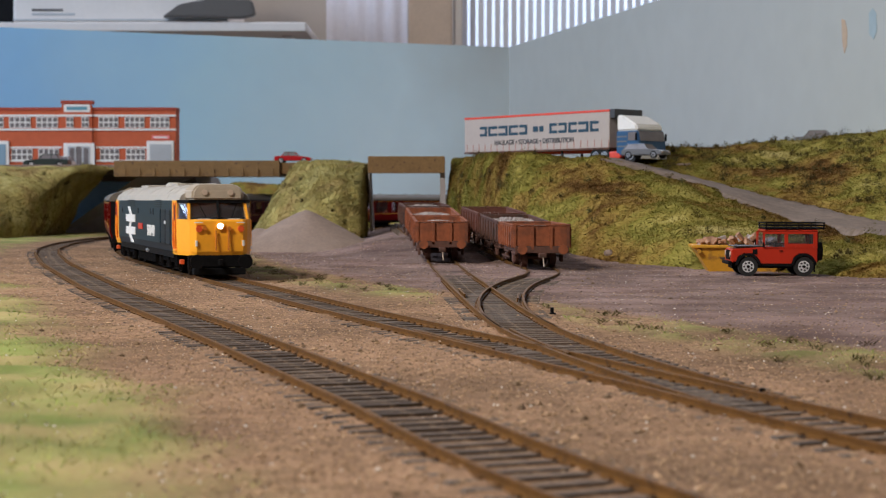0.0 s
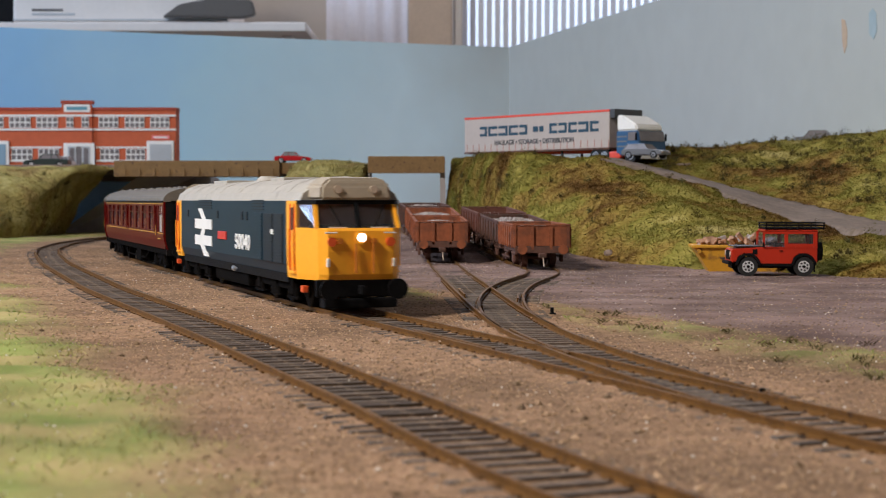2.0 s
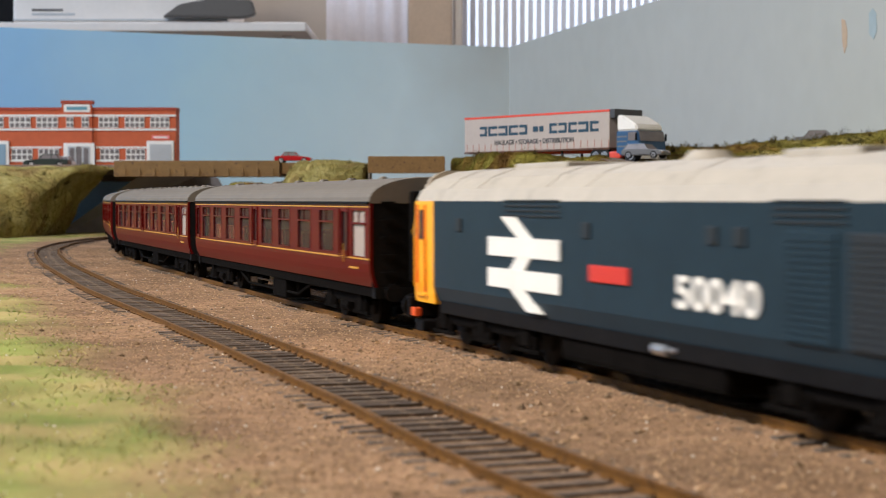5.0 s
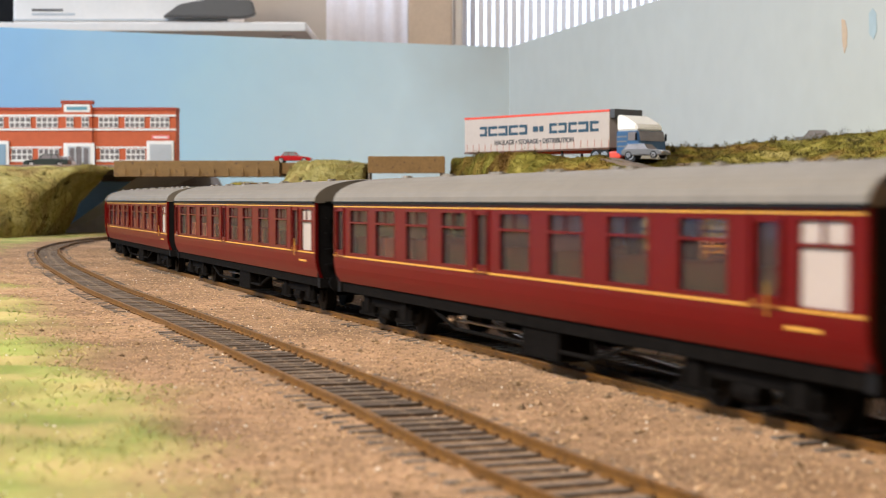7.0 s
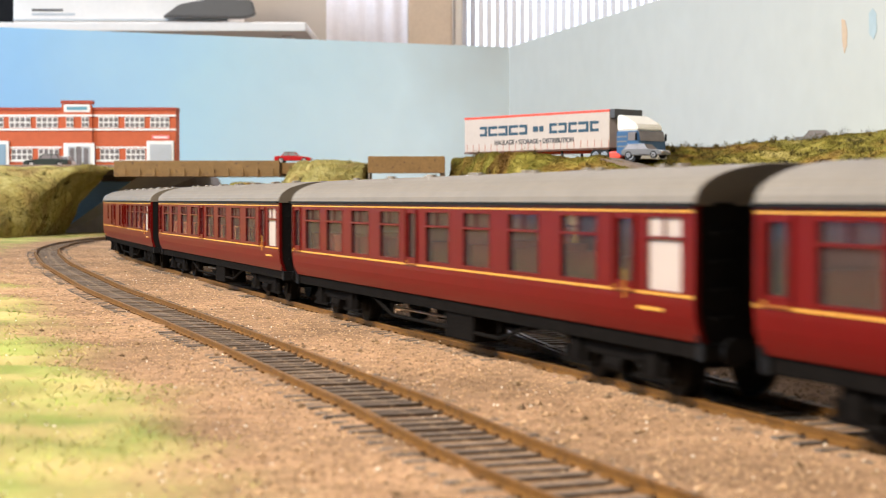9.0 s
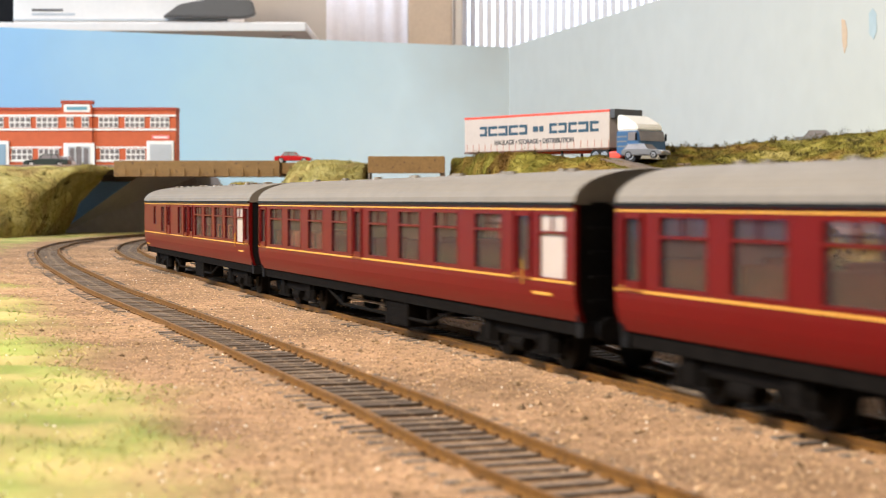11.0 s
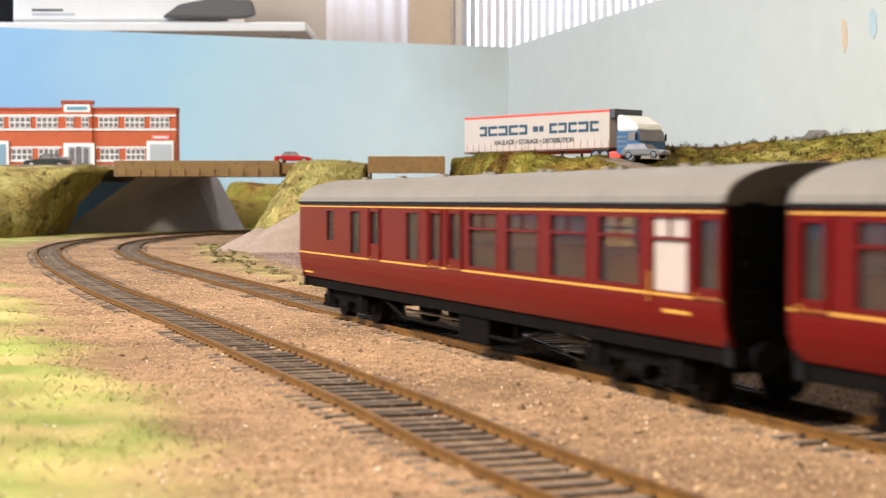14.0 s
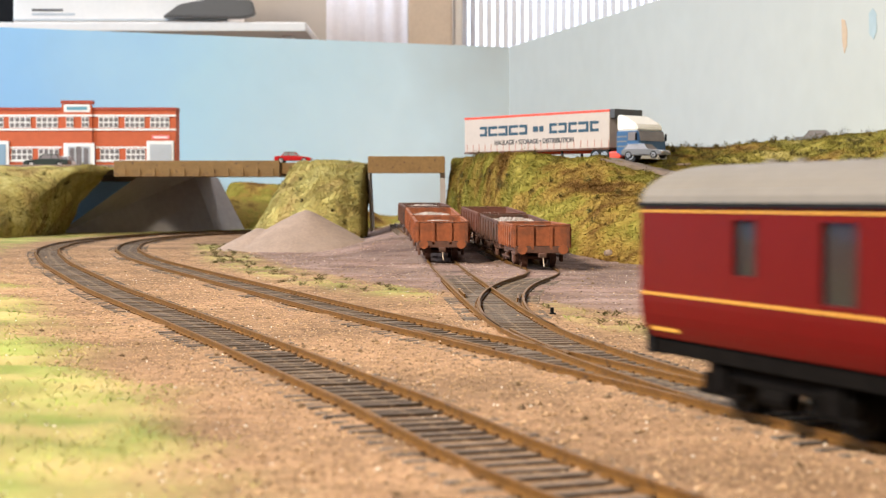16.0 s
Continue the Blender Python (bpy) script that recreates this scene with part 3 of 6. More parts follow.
tagged(boxpart("floor", (-3.3, -3.3, -1.0), (3.3, 3.7, -0.9), TAN, None), "plain brown room floor", "floor", kind="structure")


# ---- banks ----
def rows_at(rows, nu, nv):
    r = np.array(rows, float)                      # sections x points x 3
    u = np.linspace(0, r.shape[0] - 1, nu)
    v = np.linspace(0, r.shape[1] - 1, nv)
    a = np.stack([np.stack([np.interp(u, np.arange(r.shape[0]), r[:, j, k]) for k in range(3)], 1) for j in range(r.shape[1])], 1)
    return np.stack([np.stack([np.interp(v, np.arange(r.shape[1]), a[i, :, k]) for k in range(3)], 1) for i in range(nu)], 0)


def bank(name, rows, nu, nv, amp, label, fuzz, bushes=0, flip=False, material=TURF, seed=0.0, category="embankment", limit=1.0):
    g = rows_at(rows, nu, nv)
    for _ in range(3):                             # round the sections off
        g[1:-1] = (g[:-2] + 2 * g[1:-1] + g[2:]) / 4
        g[:, 1:-1] = (g[:, :-2] + 2 * g[:, 1:-1] + g[:, 2:]) / 4
    du, dv = np.gradient(g, axis=0), np.gradient(g, axis=1)
    nrm = np.cross(du, dv)
    nrm /= np.linalg.norm(nrm, axis=2, keepdims=True) + 1e-12
    if flip:
        nrm = -nrm
    w = np.array([[1.05 * noise.noise(Vector(p) * 29 + Vector((seed, 0, 0))) + 0.5 * noise.noise(Vector(p) * 85) for p in row] for row in g])
    g = g + nrm * (amp * w)[:, :, None]
    idx = np.arange(nu * nv).reshape(nu, nv)
    f = np.stack([idx[:-1, :-1].ravel(), idx[1:, :-1].ravel(), idx[1:, 1:].ravel(), idx[:-1, 1:].ravel()], 1)
    if flip:
        f = f[:, ::-1]
    ob = thing(name, Matrix(), label, category)
    raw("slope", g.reshape(-1, 3), f, material, ob, smooth=True)
    if fuzz:
        uu, vv = RNG.rand(fuzz) * (nu - 1.001), RNG.rand(fuzz) * (nv - 1.001) * limit
        i, j = uu.astype(int), vv.astype(int)
        fu, fv = (uu - i)[:, None], (vv - j)[:, None]
        p = g[i, j] * (1 - fu) * (1 - fv) + g[i + 1, j] * fu * (1 - fv) + g[i, j + 1] * (1 - fu) * fv + g[i + 1, j + 1] * fu * fv
        n = nrm[i, j]
        clump = np.array([noise.noise(Vector(q) * 120) for q in p])
        p = p + n * (np.clip(clump, -0.2, 1) * 0.0010 + RNG.rand(fuzz) * 0.0005)[:, None]
        size = (0.00022 + 0.00030 * RNG.rand(fuzz))[:, None]
        v = np.stack([p + RNG.normal(0, 1, (fuzz, 3)) * size for _ in range(3)], 1)
        nn = n + RNG.normal(0, 0.25, n.shape)
        nn /= np.linalg.norm(nn, axis=1, keepdims=True)
        tagged(soften(raw("turf", v.reshape(-1, 3), np.arange(fuzz * 3).reshape(-1, 3), FUZZ if material is TURF else PALE_FUZZ, ob), np.repeat(nn, 3, 0)), kind="stuff")
    if bushes:
        uu, vv = RNG.rand(bushes) * (nu - 1.001), (0.15 + 0.85 * RNG.rand(bushes)) * (nv - 1.001) * limit
        c = g[uu.astype(int), vv.astype(int)] + nrm[uu.astype(int), vv.astype(int)] * 0.0015
        k = 90
        c = np.repeat(c, k, 0) + RNG.normal(0, 1, (bushes * k, 3)) * np.repeat(0.0008 + 0.0014 * RNG.rand(bushes), k)[:, None]
        m = len(c)
        v = np.stack([c + RNG.normal(0, 0.00045, (m, 3)) for _ in range(3)], 1)
        tagged(raw("dark_tuft", v.reshape(-1, 3), np.arange(m * 3).reshape(-1, 3), BUSH, ob, "dark brown-green tufts"), kind="stuff")
    return ob


bank("grass_embankment", [
    [(.0, 1.46, .002), (.0045, 1.462, .045), (.0086, 1.47, .0755), (.02, 1.50, .0735), (.05, 1.80, .068)],
    [(.022, 1.32, .002), (.026, 1.35, .045), (.032, 1.37, .0765), (.05, 1.41, .0725), (.09, 1.75, .066)],
    [(.052, 1.14, .001), (.053, 1.20, .042), (.055, 1.25, .0750), (.075, 1.30, .0690), (.16, 1.70, .066)],
    [(.092, .99, -.004), (.104, 1.08, .037), (.117, 1.19, .0672), (.135, 1.24, .0645), (.24, 1.62, .066)],
    [(.135, .885, -.008), (.150, 1.0, .030), (.176, 1.16, .0525), (.182, 1.18, .0490), (.22, 1.26, .040)],
    [(.180, .822, -.009), (.205, .92, .012), (.232, 1.04, .0222), (.238, 1.06, .0185), (.28, 1.16, .015)],
    [(.212, .735, -.009), (.235, .82, .007), (.262, .92, .0140), (.268, .94, .0105), (.30, 1.02, .008)],
    [(.27, .50, -.009), (.31, .62, .004), (.36, .75, .010), (.37, .77, .0095), (.42, .85, .004)],
], 150, 60, 0.0042, "steep rough grassy bank, olive green and brown", 300000, 80, limit=0.62)
bank("hill_grass", [
    [(.148, 1.30, .068), (.152, 1.34, .0770), (.160, 1.40, .0815), (.20, 1.75, .078)],
    [(.186, 1.25, .056), (.196, 1.32, .073), (.210, 1.39, .0840), (.27, 1.75, .080)],
    [(.255, 1.14, .033), (.275, 1.25, .062), (.303, 1.36, .0885), (.40, 1.65, .083)],
    [(.292, 1.03, .019), (.325, 1.16, .058), (.364, 1.29, .0945), (.48, 1.5, .09)],
    [(.38, .83, .012), (.42, .95, .055), (.47, 1.05, .095), (.6, 1.2, .09)],
], 120, 40, 0.0042, "upper grassy bank with dark hedge tufts along its top", 170000, 330, seed=4.0, limit=0.72)
bank("middle_embankment", [
    [(-.188, 1.62, -.006), (-.170, 1.66, .035), (-.150, 1.69, .070), (-.145, 1.76, .072)],
    [(-.190, 1.52, -.006), (-.172, 1.55, .033), (-.152, 1.59, .070), (-.140, 1.76, .072)],
    [(-.172, 1.42, -.006), (-.155, 1.46, .036), (-.138, 1.51, .074), (-.130, 1.76, .074)],
    [(-.135, 1.385, -.006), (-.125, 1.425, .038), (-.116, 1.475, .0745), (-.110, 1.76, .072)],
    [(-.098, 1.38, .000), (-.093, 1.415, .040), (-.090, 1.465, .0725), (-.090, 1.76, .070)],
    [(-.074, 1.39, .002), (-.0725, 1.42, .042), (-.0715, 1.455, .0705), (-.075, 1.76, .068)],
    [(-.0705, 1.45, .004), (-.0700, 1.5, .042), (-.0705, 1.55, .0690), (-.07, 1.76, .067)],
], 80, 50, 0.0036, "rough straw-green grassy bank between the two bridges", 130000, 16, seed=9.0, limit=0.72, material=PALE_TURF)
bank("left_embankment", [
    [(-.95, 1.30, -.006), (-.95, 1.50, .04), (-.95, 1.75, .072), (-.95, 2.0, .076)],
    [(-.60, 1.36, -.006), (-.60, 1.50, .040), (-.60, 1.72, .073), (-.60, 2.0, .076)],
    [(-.47, 1.45, -.006), (-.475, 1.56, .040), (-.48, 1.72, .073), (-.48, 2.0, .076)],
    [(-.438, 1.60, -.006), (-.425, 1.66, .040), (-.404, 1.74, .073), (-.40, 2.0, .076)],
    [(-.436, 1.80, -.006), (-.412, 1.79, .035), (-.378, 1.78, .072), (-.38, 2.0, .076)],
], 90, 44, 0.0045, "rough pale straw grassy bank beside the bridge abutment", 130000, 20, seed=13.0, limit=0.75, material=PALE_TURF)
bank("far_embankment", [
    [(-.30, 2.06, -.004), (-.295, 2.09, .03), (-.29, 2.14, .062), (-.29, 2.3, .06)],
    [(-.24, 2.07, -.004), (-.235, 2.10, .028), (-.23, 2.16, .058), (-.23, 2.3, .055)],
    [(-.17, 2.12, -.004), (-.165, 2.15, .018), (-.16, 2.2, .036), (-.16, 2.3, .033)],
    [(-.09, 2.22, -.004), (-.085, 2.25, .006), (-.08, 2.3, .012), (-.08, 2.4, .010)],
    [(.10, 2.22, -.004), (.10, 2.25, .006), (.10, 2.3, .010), (.10, 2.4, .008)],
], 60, 24, 0.003, "low grassy slope beyond the railway", 26000, 0, seed=17.0, limit=0.75)

lane = rows_at([
    [(.117, 1.175, .0600), (.119, 1.185, .0675), (.128, 1.22, .0690), (.150, 1.31, .0700), (.152, 1.32, .0640)],
    [(.175, 1.150, .0450), (.177, 1.165, .0530), (.184, 1.20, .0550), (.190, 1.27, .0580), (.191, 1.28, .0520)],
    [(.230, 1.030, .0150), (.232, 1.045, .0235), (.240, 1.08, .0265), (.258, 1.155, .0350), (.259, 1.165, .0290)],
    [(.260, .910, .0070), (.262, .925, .0150), (.272, .96, .0172), (.295, 1.045, .0215), (.297, 1.055, .0150)],
    [(.358, .740, .0020), (.36, .755, .0105), (.375, .79, .011), (.40, .86, .0140), (.402, .87, .0080)],
], 60, 17)
lane[1:-1] = (lane[:-2] + 2 * lane[1:-1] + lane[2:]) / 4
lane[:, :, 2] += 0.0009 * wobble(lane[:, :, 0], lane[:, :, 1], 90, 2.2) + 0.0010
ix = np.arange(60 * 17).reshape(60, 17)
tagged(raw("lane", lane.reshape(-1, 3), np.stack([ix[:-1, :-1].ravel(), ix[1:, :-1].ravel(), ix[1:, 1:].ravel(), ix[:-1, 1:].ravel()], 1), PATH, smooth=True),
       "sloping grey-brown grit lane down the bank", "lane", kind="structure")
tagged(boxpart("upper_road", (-1.3, 1.86, 0.066), (-0.385, 2.9, 0.0785), PATH, None, 0.002), "raised grey road surface before the factory", "road", kind="structure")
tagged(boxpart("truck_road", (0.075, 1.29, 0.045), (0.40, 1.9, 0.0670), PATH, None, 0.002), "raised grey road surface on the bank top", "road", kind="structure")


# ---- bridges ----
def build_bridges():
    b = thing("road_bridge", Matrix(), "brown timber-sided road bridge on a concrete abutment", "bridge")
    x0, x1 = -.3665, -.182
    boxpart("deck", (x0, 1.757, .066), (x1 + .030, 2.02, .0785), TIMBER, b, .0008, "brown road deck")
    boxpart("girder", (x0, 1.75, .0628), (x1, 1.7565, .0806), TIMBER, b, .0006, "brown planked side girder")
    for i in range(11):
        x = x0 + .012 + i * (x1 - x0 - .02) / 10
        boxpart("stiffener", (x, 1.7485, .0634), (x + .0014, 1.7499, .0715), TIMBER, b, .0003)
    # battered abutment behind the line
    bm = B()
    skin(bm, [[(-.445, 1.80, -.004), (-.285, 1.97, -.004), (-.255, 2.03, -.004), (-.445, 2.06, -.004)],
              [(-.352, 1.83, .066), (-.312, 1.98, .066), (-.292, 2.04, .066), (-.40, 2.06, .066)]])
    part("abutment", bm, CONC, b, "smooth grey sloping concrete abutment")
    o = thing("siding_bridge", Matrix(), "small brown bridge over the siding with thin grey walls", "bridge")
    boxpart("girder", (-.0690, 1.445, .0615), (.0018, 1.4515, .0770), TIMBER, o, .0006)
    boxpart("deck", (-.0690, 1.452, .0660), (.0018, 1.50, .0745), TIMBER, o, .0006)
    bm = skin(B(), [[(-.0672, 1.452, .008), (-.0652, 1.452, .008), (-.0652, 1.50, .008), (-.0672, 1.50, .008)],
                    [(-.0692, 1.452, .0655), (-.0680, 1.452, .0655), (-.0680, 1.50, .0655), (-.0692, 1.50, .0655)]])
    part("wall", bm, CONC, o)
    bm = skin(B(), [[(-.0025, 1.452, .008), (.003, 1.452, .008), (.003, 1.50, .008), (-.0025, 1.50, .008)],
                    [(-.0028, 1.452, .0655), (.0018, 1.452, .0655), (.0018, 1.50, .0655), (-.0028, 1.50, .0655)]])
    part("wall", bm, CONC, o)


build_bridges()


# ---- tracks ----
def rail_bm(line, off, s0, s1, step=0.006):
    """Bullhead-like rail section drawn along a line at a sideways offset."""
    sec = [(-.0008, -.0019), (.0008, -.0019), (.0008, -.00155), (.00022, -.0013), (.00022, -.0006), (.00042, -.00045), (.00042, 0), (-.00042, 0), (-.00042, -.00045), (-.00022, -.0006), (-.00022, -.0013), (-.0008, -.00155)]
    rings = []
    for s in np.arange(s0, s1, step):
        p, q = on_line(line, s), on_line(line, s + 0.002)
        d = (q - p)[:2] / np.linalg.norm((q - p)[:2])
        z = p[2] if len(p) > 2 else 0.0
        n = np.array([-d[1], d[0]])
        rings.append([(p[0] + n[0] * (off + a), p[1] + n[1] * (off + a), z + b) for a, b in sec])
    return skin(B(), rings)


SLEEPER_BM = box(B(), (-.0012, -.0145, -.0042), (.0012, .0145, -.0016), .0003)
SLEEPER_ME = bpy.data.meshes.new("sleeper")
SLEEPER_BM.to_mesh(SLEEPER_ME)
SLEEPER_ME.materials.append(SLEEPER)
CHAIR_BM = B()
for yy in (-.00825, .00825):
    for k in (-1, 1):
        box(CHAIR_BM, (-.0006, yy + k * .0011 - .00035, -.0018), (.0006, yy + k * .0011 + .00035, -.00125))
SLEEPER_BM.free()
CHAIR_ME = bpy.data.meshes.new("chair")
CHAIR_BM.to_mesh(CHAIR_ME)
CHAIR_BM.free()
CHAIR_ME.materials.append(RAIL)


def railway(name, line, s0, s1, pieces, label, pitch=0.0062, rails=True):
    t = thing(name, Matrix(), label, "railway track")
    if rails:
        for off in (-.00825, .00825):
            part("rail", rail_bm(line, off, s0, s1), RAIL, t, "rusty brown rail")
    far = []
    for s in np.arange(s0, s1, pitch):
        p, q = on_line(line, s), on_line(line, s + 0.002)
        z = p[2] if len(p) > 2 else 0.0
        a = math.degrees(math.atan2(q[1] - p[1], q[0] - p[0])) + RNG.normal(0, 1.2)
        m = pose(p[0], p[1], z + RNG.normal(0, .00008), 0, 0, a)
        if pieces[0] <= s <= pieces[1]:
            for nm, me in (("sleeper", SLEEPER_ME), ("chair", CHAIR_ME)):
                o = new(nm, me)
                o.parent = t
                o.matrix_basis = m
        else:
            far.append(m)
    if far:
        bm = B()
        for m in far:
            n0 = len(bm.verts)
            box(bm, (-.0012, -.0145, -.0042), (.0012, .0145, -.0016))
            bm.verts.ensure_lookup_table()
            for v in bm.verts[n0:]:
                v.co = m @ v.co
        tagged(part("far_sleeper", bm, SLEEPER, t), kind="stuff")
    return t


def s_near(line, x, y):
    return float(line[0][np.argmin(np.hypot(line[1][:, 0] - x, line[1][:, 1] - y))])


railway("front_track", FRONT, .3, FRONT[0][-1] - .05, (s_near(FRONT, -.30, 1.2), s_near(FRONT, .056, .12)), "brown weathered single track curving across gravel")
railway("main_track", BACK, .2, BACK[0][-1] - .1, (s_near(BACK, -.26, 1.33), s_near(BACK, .10, .14)), "brown weathered main track with a turnout")
railway("siding_track", SIDE_A, s_near(SIDE_A, .033, .40), SIDE_A[0][-1] - .02, (s_near(SIDE_A, .0235, .47), s_near(SIDE_A, -.02, 1.2)), "grey weathered siding track leading under a bridge")
railway("branch_track", SIDE_B, s_near(SIDE_B, .0215, .5), SIDE_B[0][-1] - .02, (0, 9), "grey weathered siding track turning off to the wagons")


def turnout():
    t = thing("turnout_rails", Matrix(), "brown turnout blades and check rails", "turnout")
    part("blade", rail_bm(SIDE_A, .00825, .012, s_near(SIDE_A, .033, .40) + .004), RAIL, t)
    part("blade", rail_bm(SIDE_A, -.00825, .012, s_near(SIDE_A, .033, .40) + .004), RAIL, t)
    part("blade", rail_bm(SIDE_B, -.00825, .004, s_near(SIDE_B, .0215, .5) + .004), RAIL, t)
    part("blade", rail_bm(SIDE_B, .00825, .004, s_near(SIDE_B, .0215, .5) + .004), RAIL, t)
    a = s_near(SIDE_A, .031, .41)
    part("check_rail", rail_bm(SIDE_A, .0062, a - .03, a + .045), RAIL, t)
    c = s_near(SIDE_A, .0135, .638)
    part("check_rail", rail_bm(SIDE_A, .0062, c - .020, c + .016), RAIL, t)
    c = s_near(SIDE_B, .0225, .61)
    part("check_rail", rail_bm(SIDE_B, -.0062, c - .018, c + .018), RAIL, t)
    b = s_near(BACK, .0106, .4223)
    part("check_rail", rail_bm(BACK, -.0062, b - .03, b + .035), RAIL, t)
    for s in np.arange(.012, s_near(SIDE_A, .033, .40), .0064):
        p, q = on_line(SIDE_A, s), on_line(SIDE_A, s + .002)
        bm = B()
        box(bm, (-.0013, -.0160, -.0042), (.0013, .0160, -.00152), .0003)
        o = part("timber", bm, SLEEPER, t)
        o.matrix_basis = pose(p[0], p[1], 0, 0, 0, math.degrees(math.atan2(q[1] - p[1], q[0] - p[0])))


turnout()


# ---- the train ----
ZB, ZG, ZR, CW, CL = 0.0120, 0.0360, 0.0436, 0.0360, 0.2750


def side_curve(z):
    """Half width of a carriage side at a height: tumblehome below, upright above."""
    t = min(1, max(0, (0.0185 - z) / 0.0065))
    return CW / 2 - 0.0016 * t * t


def side_panel(bm, x0, x1, z0, z1, s, thick=0.0010):
    zs = [z0] + [z for z in (.0132, .0146, .0162, .0185) if z0 < z < z1] + [z1]
    rings = []
    for x in (x0, x1):
        rings.append([(x, s * side_curve(z), z) for z in zs] + [(x, s * (side_curve(z) - thick), z) for z in zs[::-1]])
    skin(bm, rings)


def wheelset(parent, x, r, mat_w=BLACK):
    bm = B()
    for y in (-.0083, .0083):
        cyl(bm, (x, y - .0013, r), (x, y + .0013, r), r, 22)
        cyl(bm, (x, y * 1.16 - .0006, r), (x, y * 1.16 + .0006, r), r * .55, 16)
        sgn = 1 if y > 0 else -1
        cyl(bm, (x, y - sgn * .0019, r), (x, y - sgn * .0013, r), r + .0008, 22)
    cyl(bm, (x, -.009, r), (x, .009, r), .0011, 8)
    return part("wheelset", bm, mat_w, parent)


def bogie(parent, x, half, axles, r, side_y=.0128, mat_b=DIRTY):
    bm = B()
    for s in (-1, 1):
        box(bm, (x - half, s * side_y - .0011, .0058), (x + half, s * side_y + .0011, .0088), .0004)
        for a in axles:
            box(bm, (x + a - .0026, s * (side_y + .0006) - .0013, r - .0024), (x + a + .0026, s * (side_y + .0006) + .0013, r + .0030), .0005)
            for k in (-1, 1):
                cyl(bm, (x + a + k * .0045, s * (side_y + .0008), .0034), (x + a + k * .0045, s * (side_y + .0008), .0068), .0011, 8)
            box(bm, (x + a - .0075, s * (side_y + .0009) - .0007, .0030), (x + a + .0075, s * (side_y + .0009) + .0007, .0039), .0002)
        cyl(bm, (x - .004, s * side_y, .0045), (x + .004, s * side_y, .0045), .0018, 10)
    box(bm, (x - half, -.012, .0070), (x - half + .0025, .012, .0085))
    box(bm, (x + half - .0025, -.012, .0070), (x + half, .012, .0085))
    box(bm, (x - .006, -.011, .0065), (x + .006, .011, .0112))
    b = part("bogie", bm, mat_b, parent, "black sprung bogie")
    for a in axles:
        wheelset(b, x + a, r)
    return b


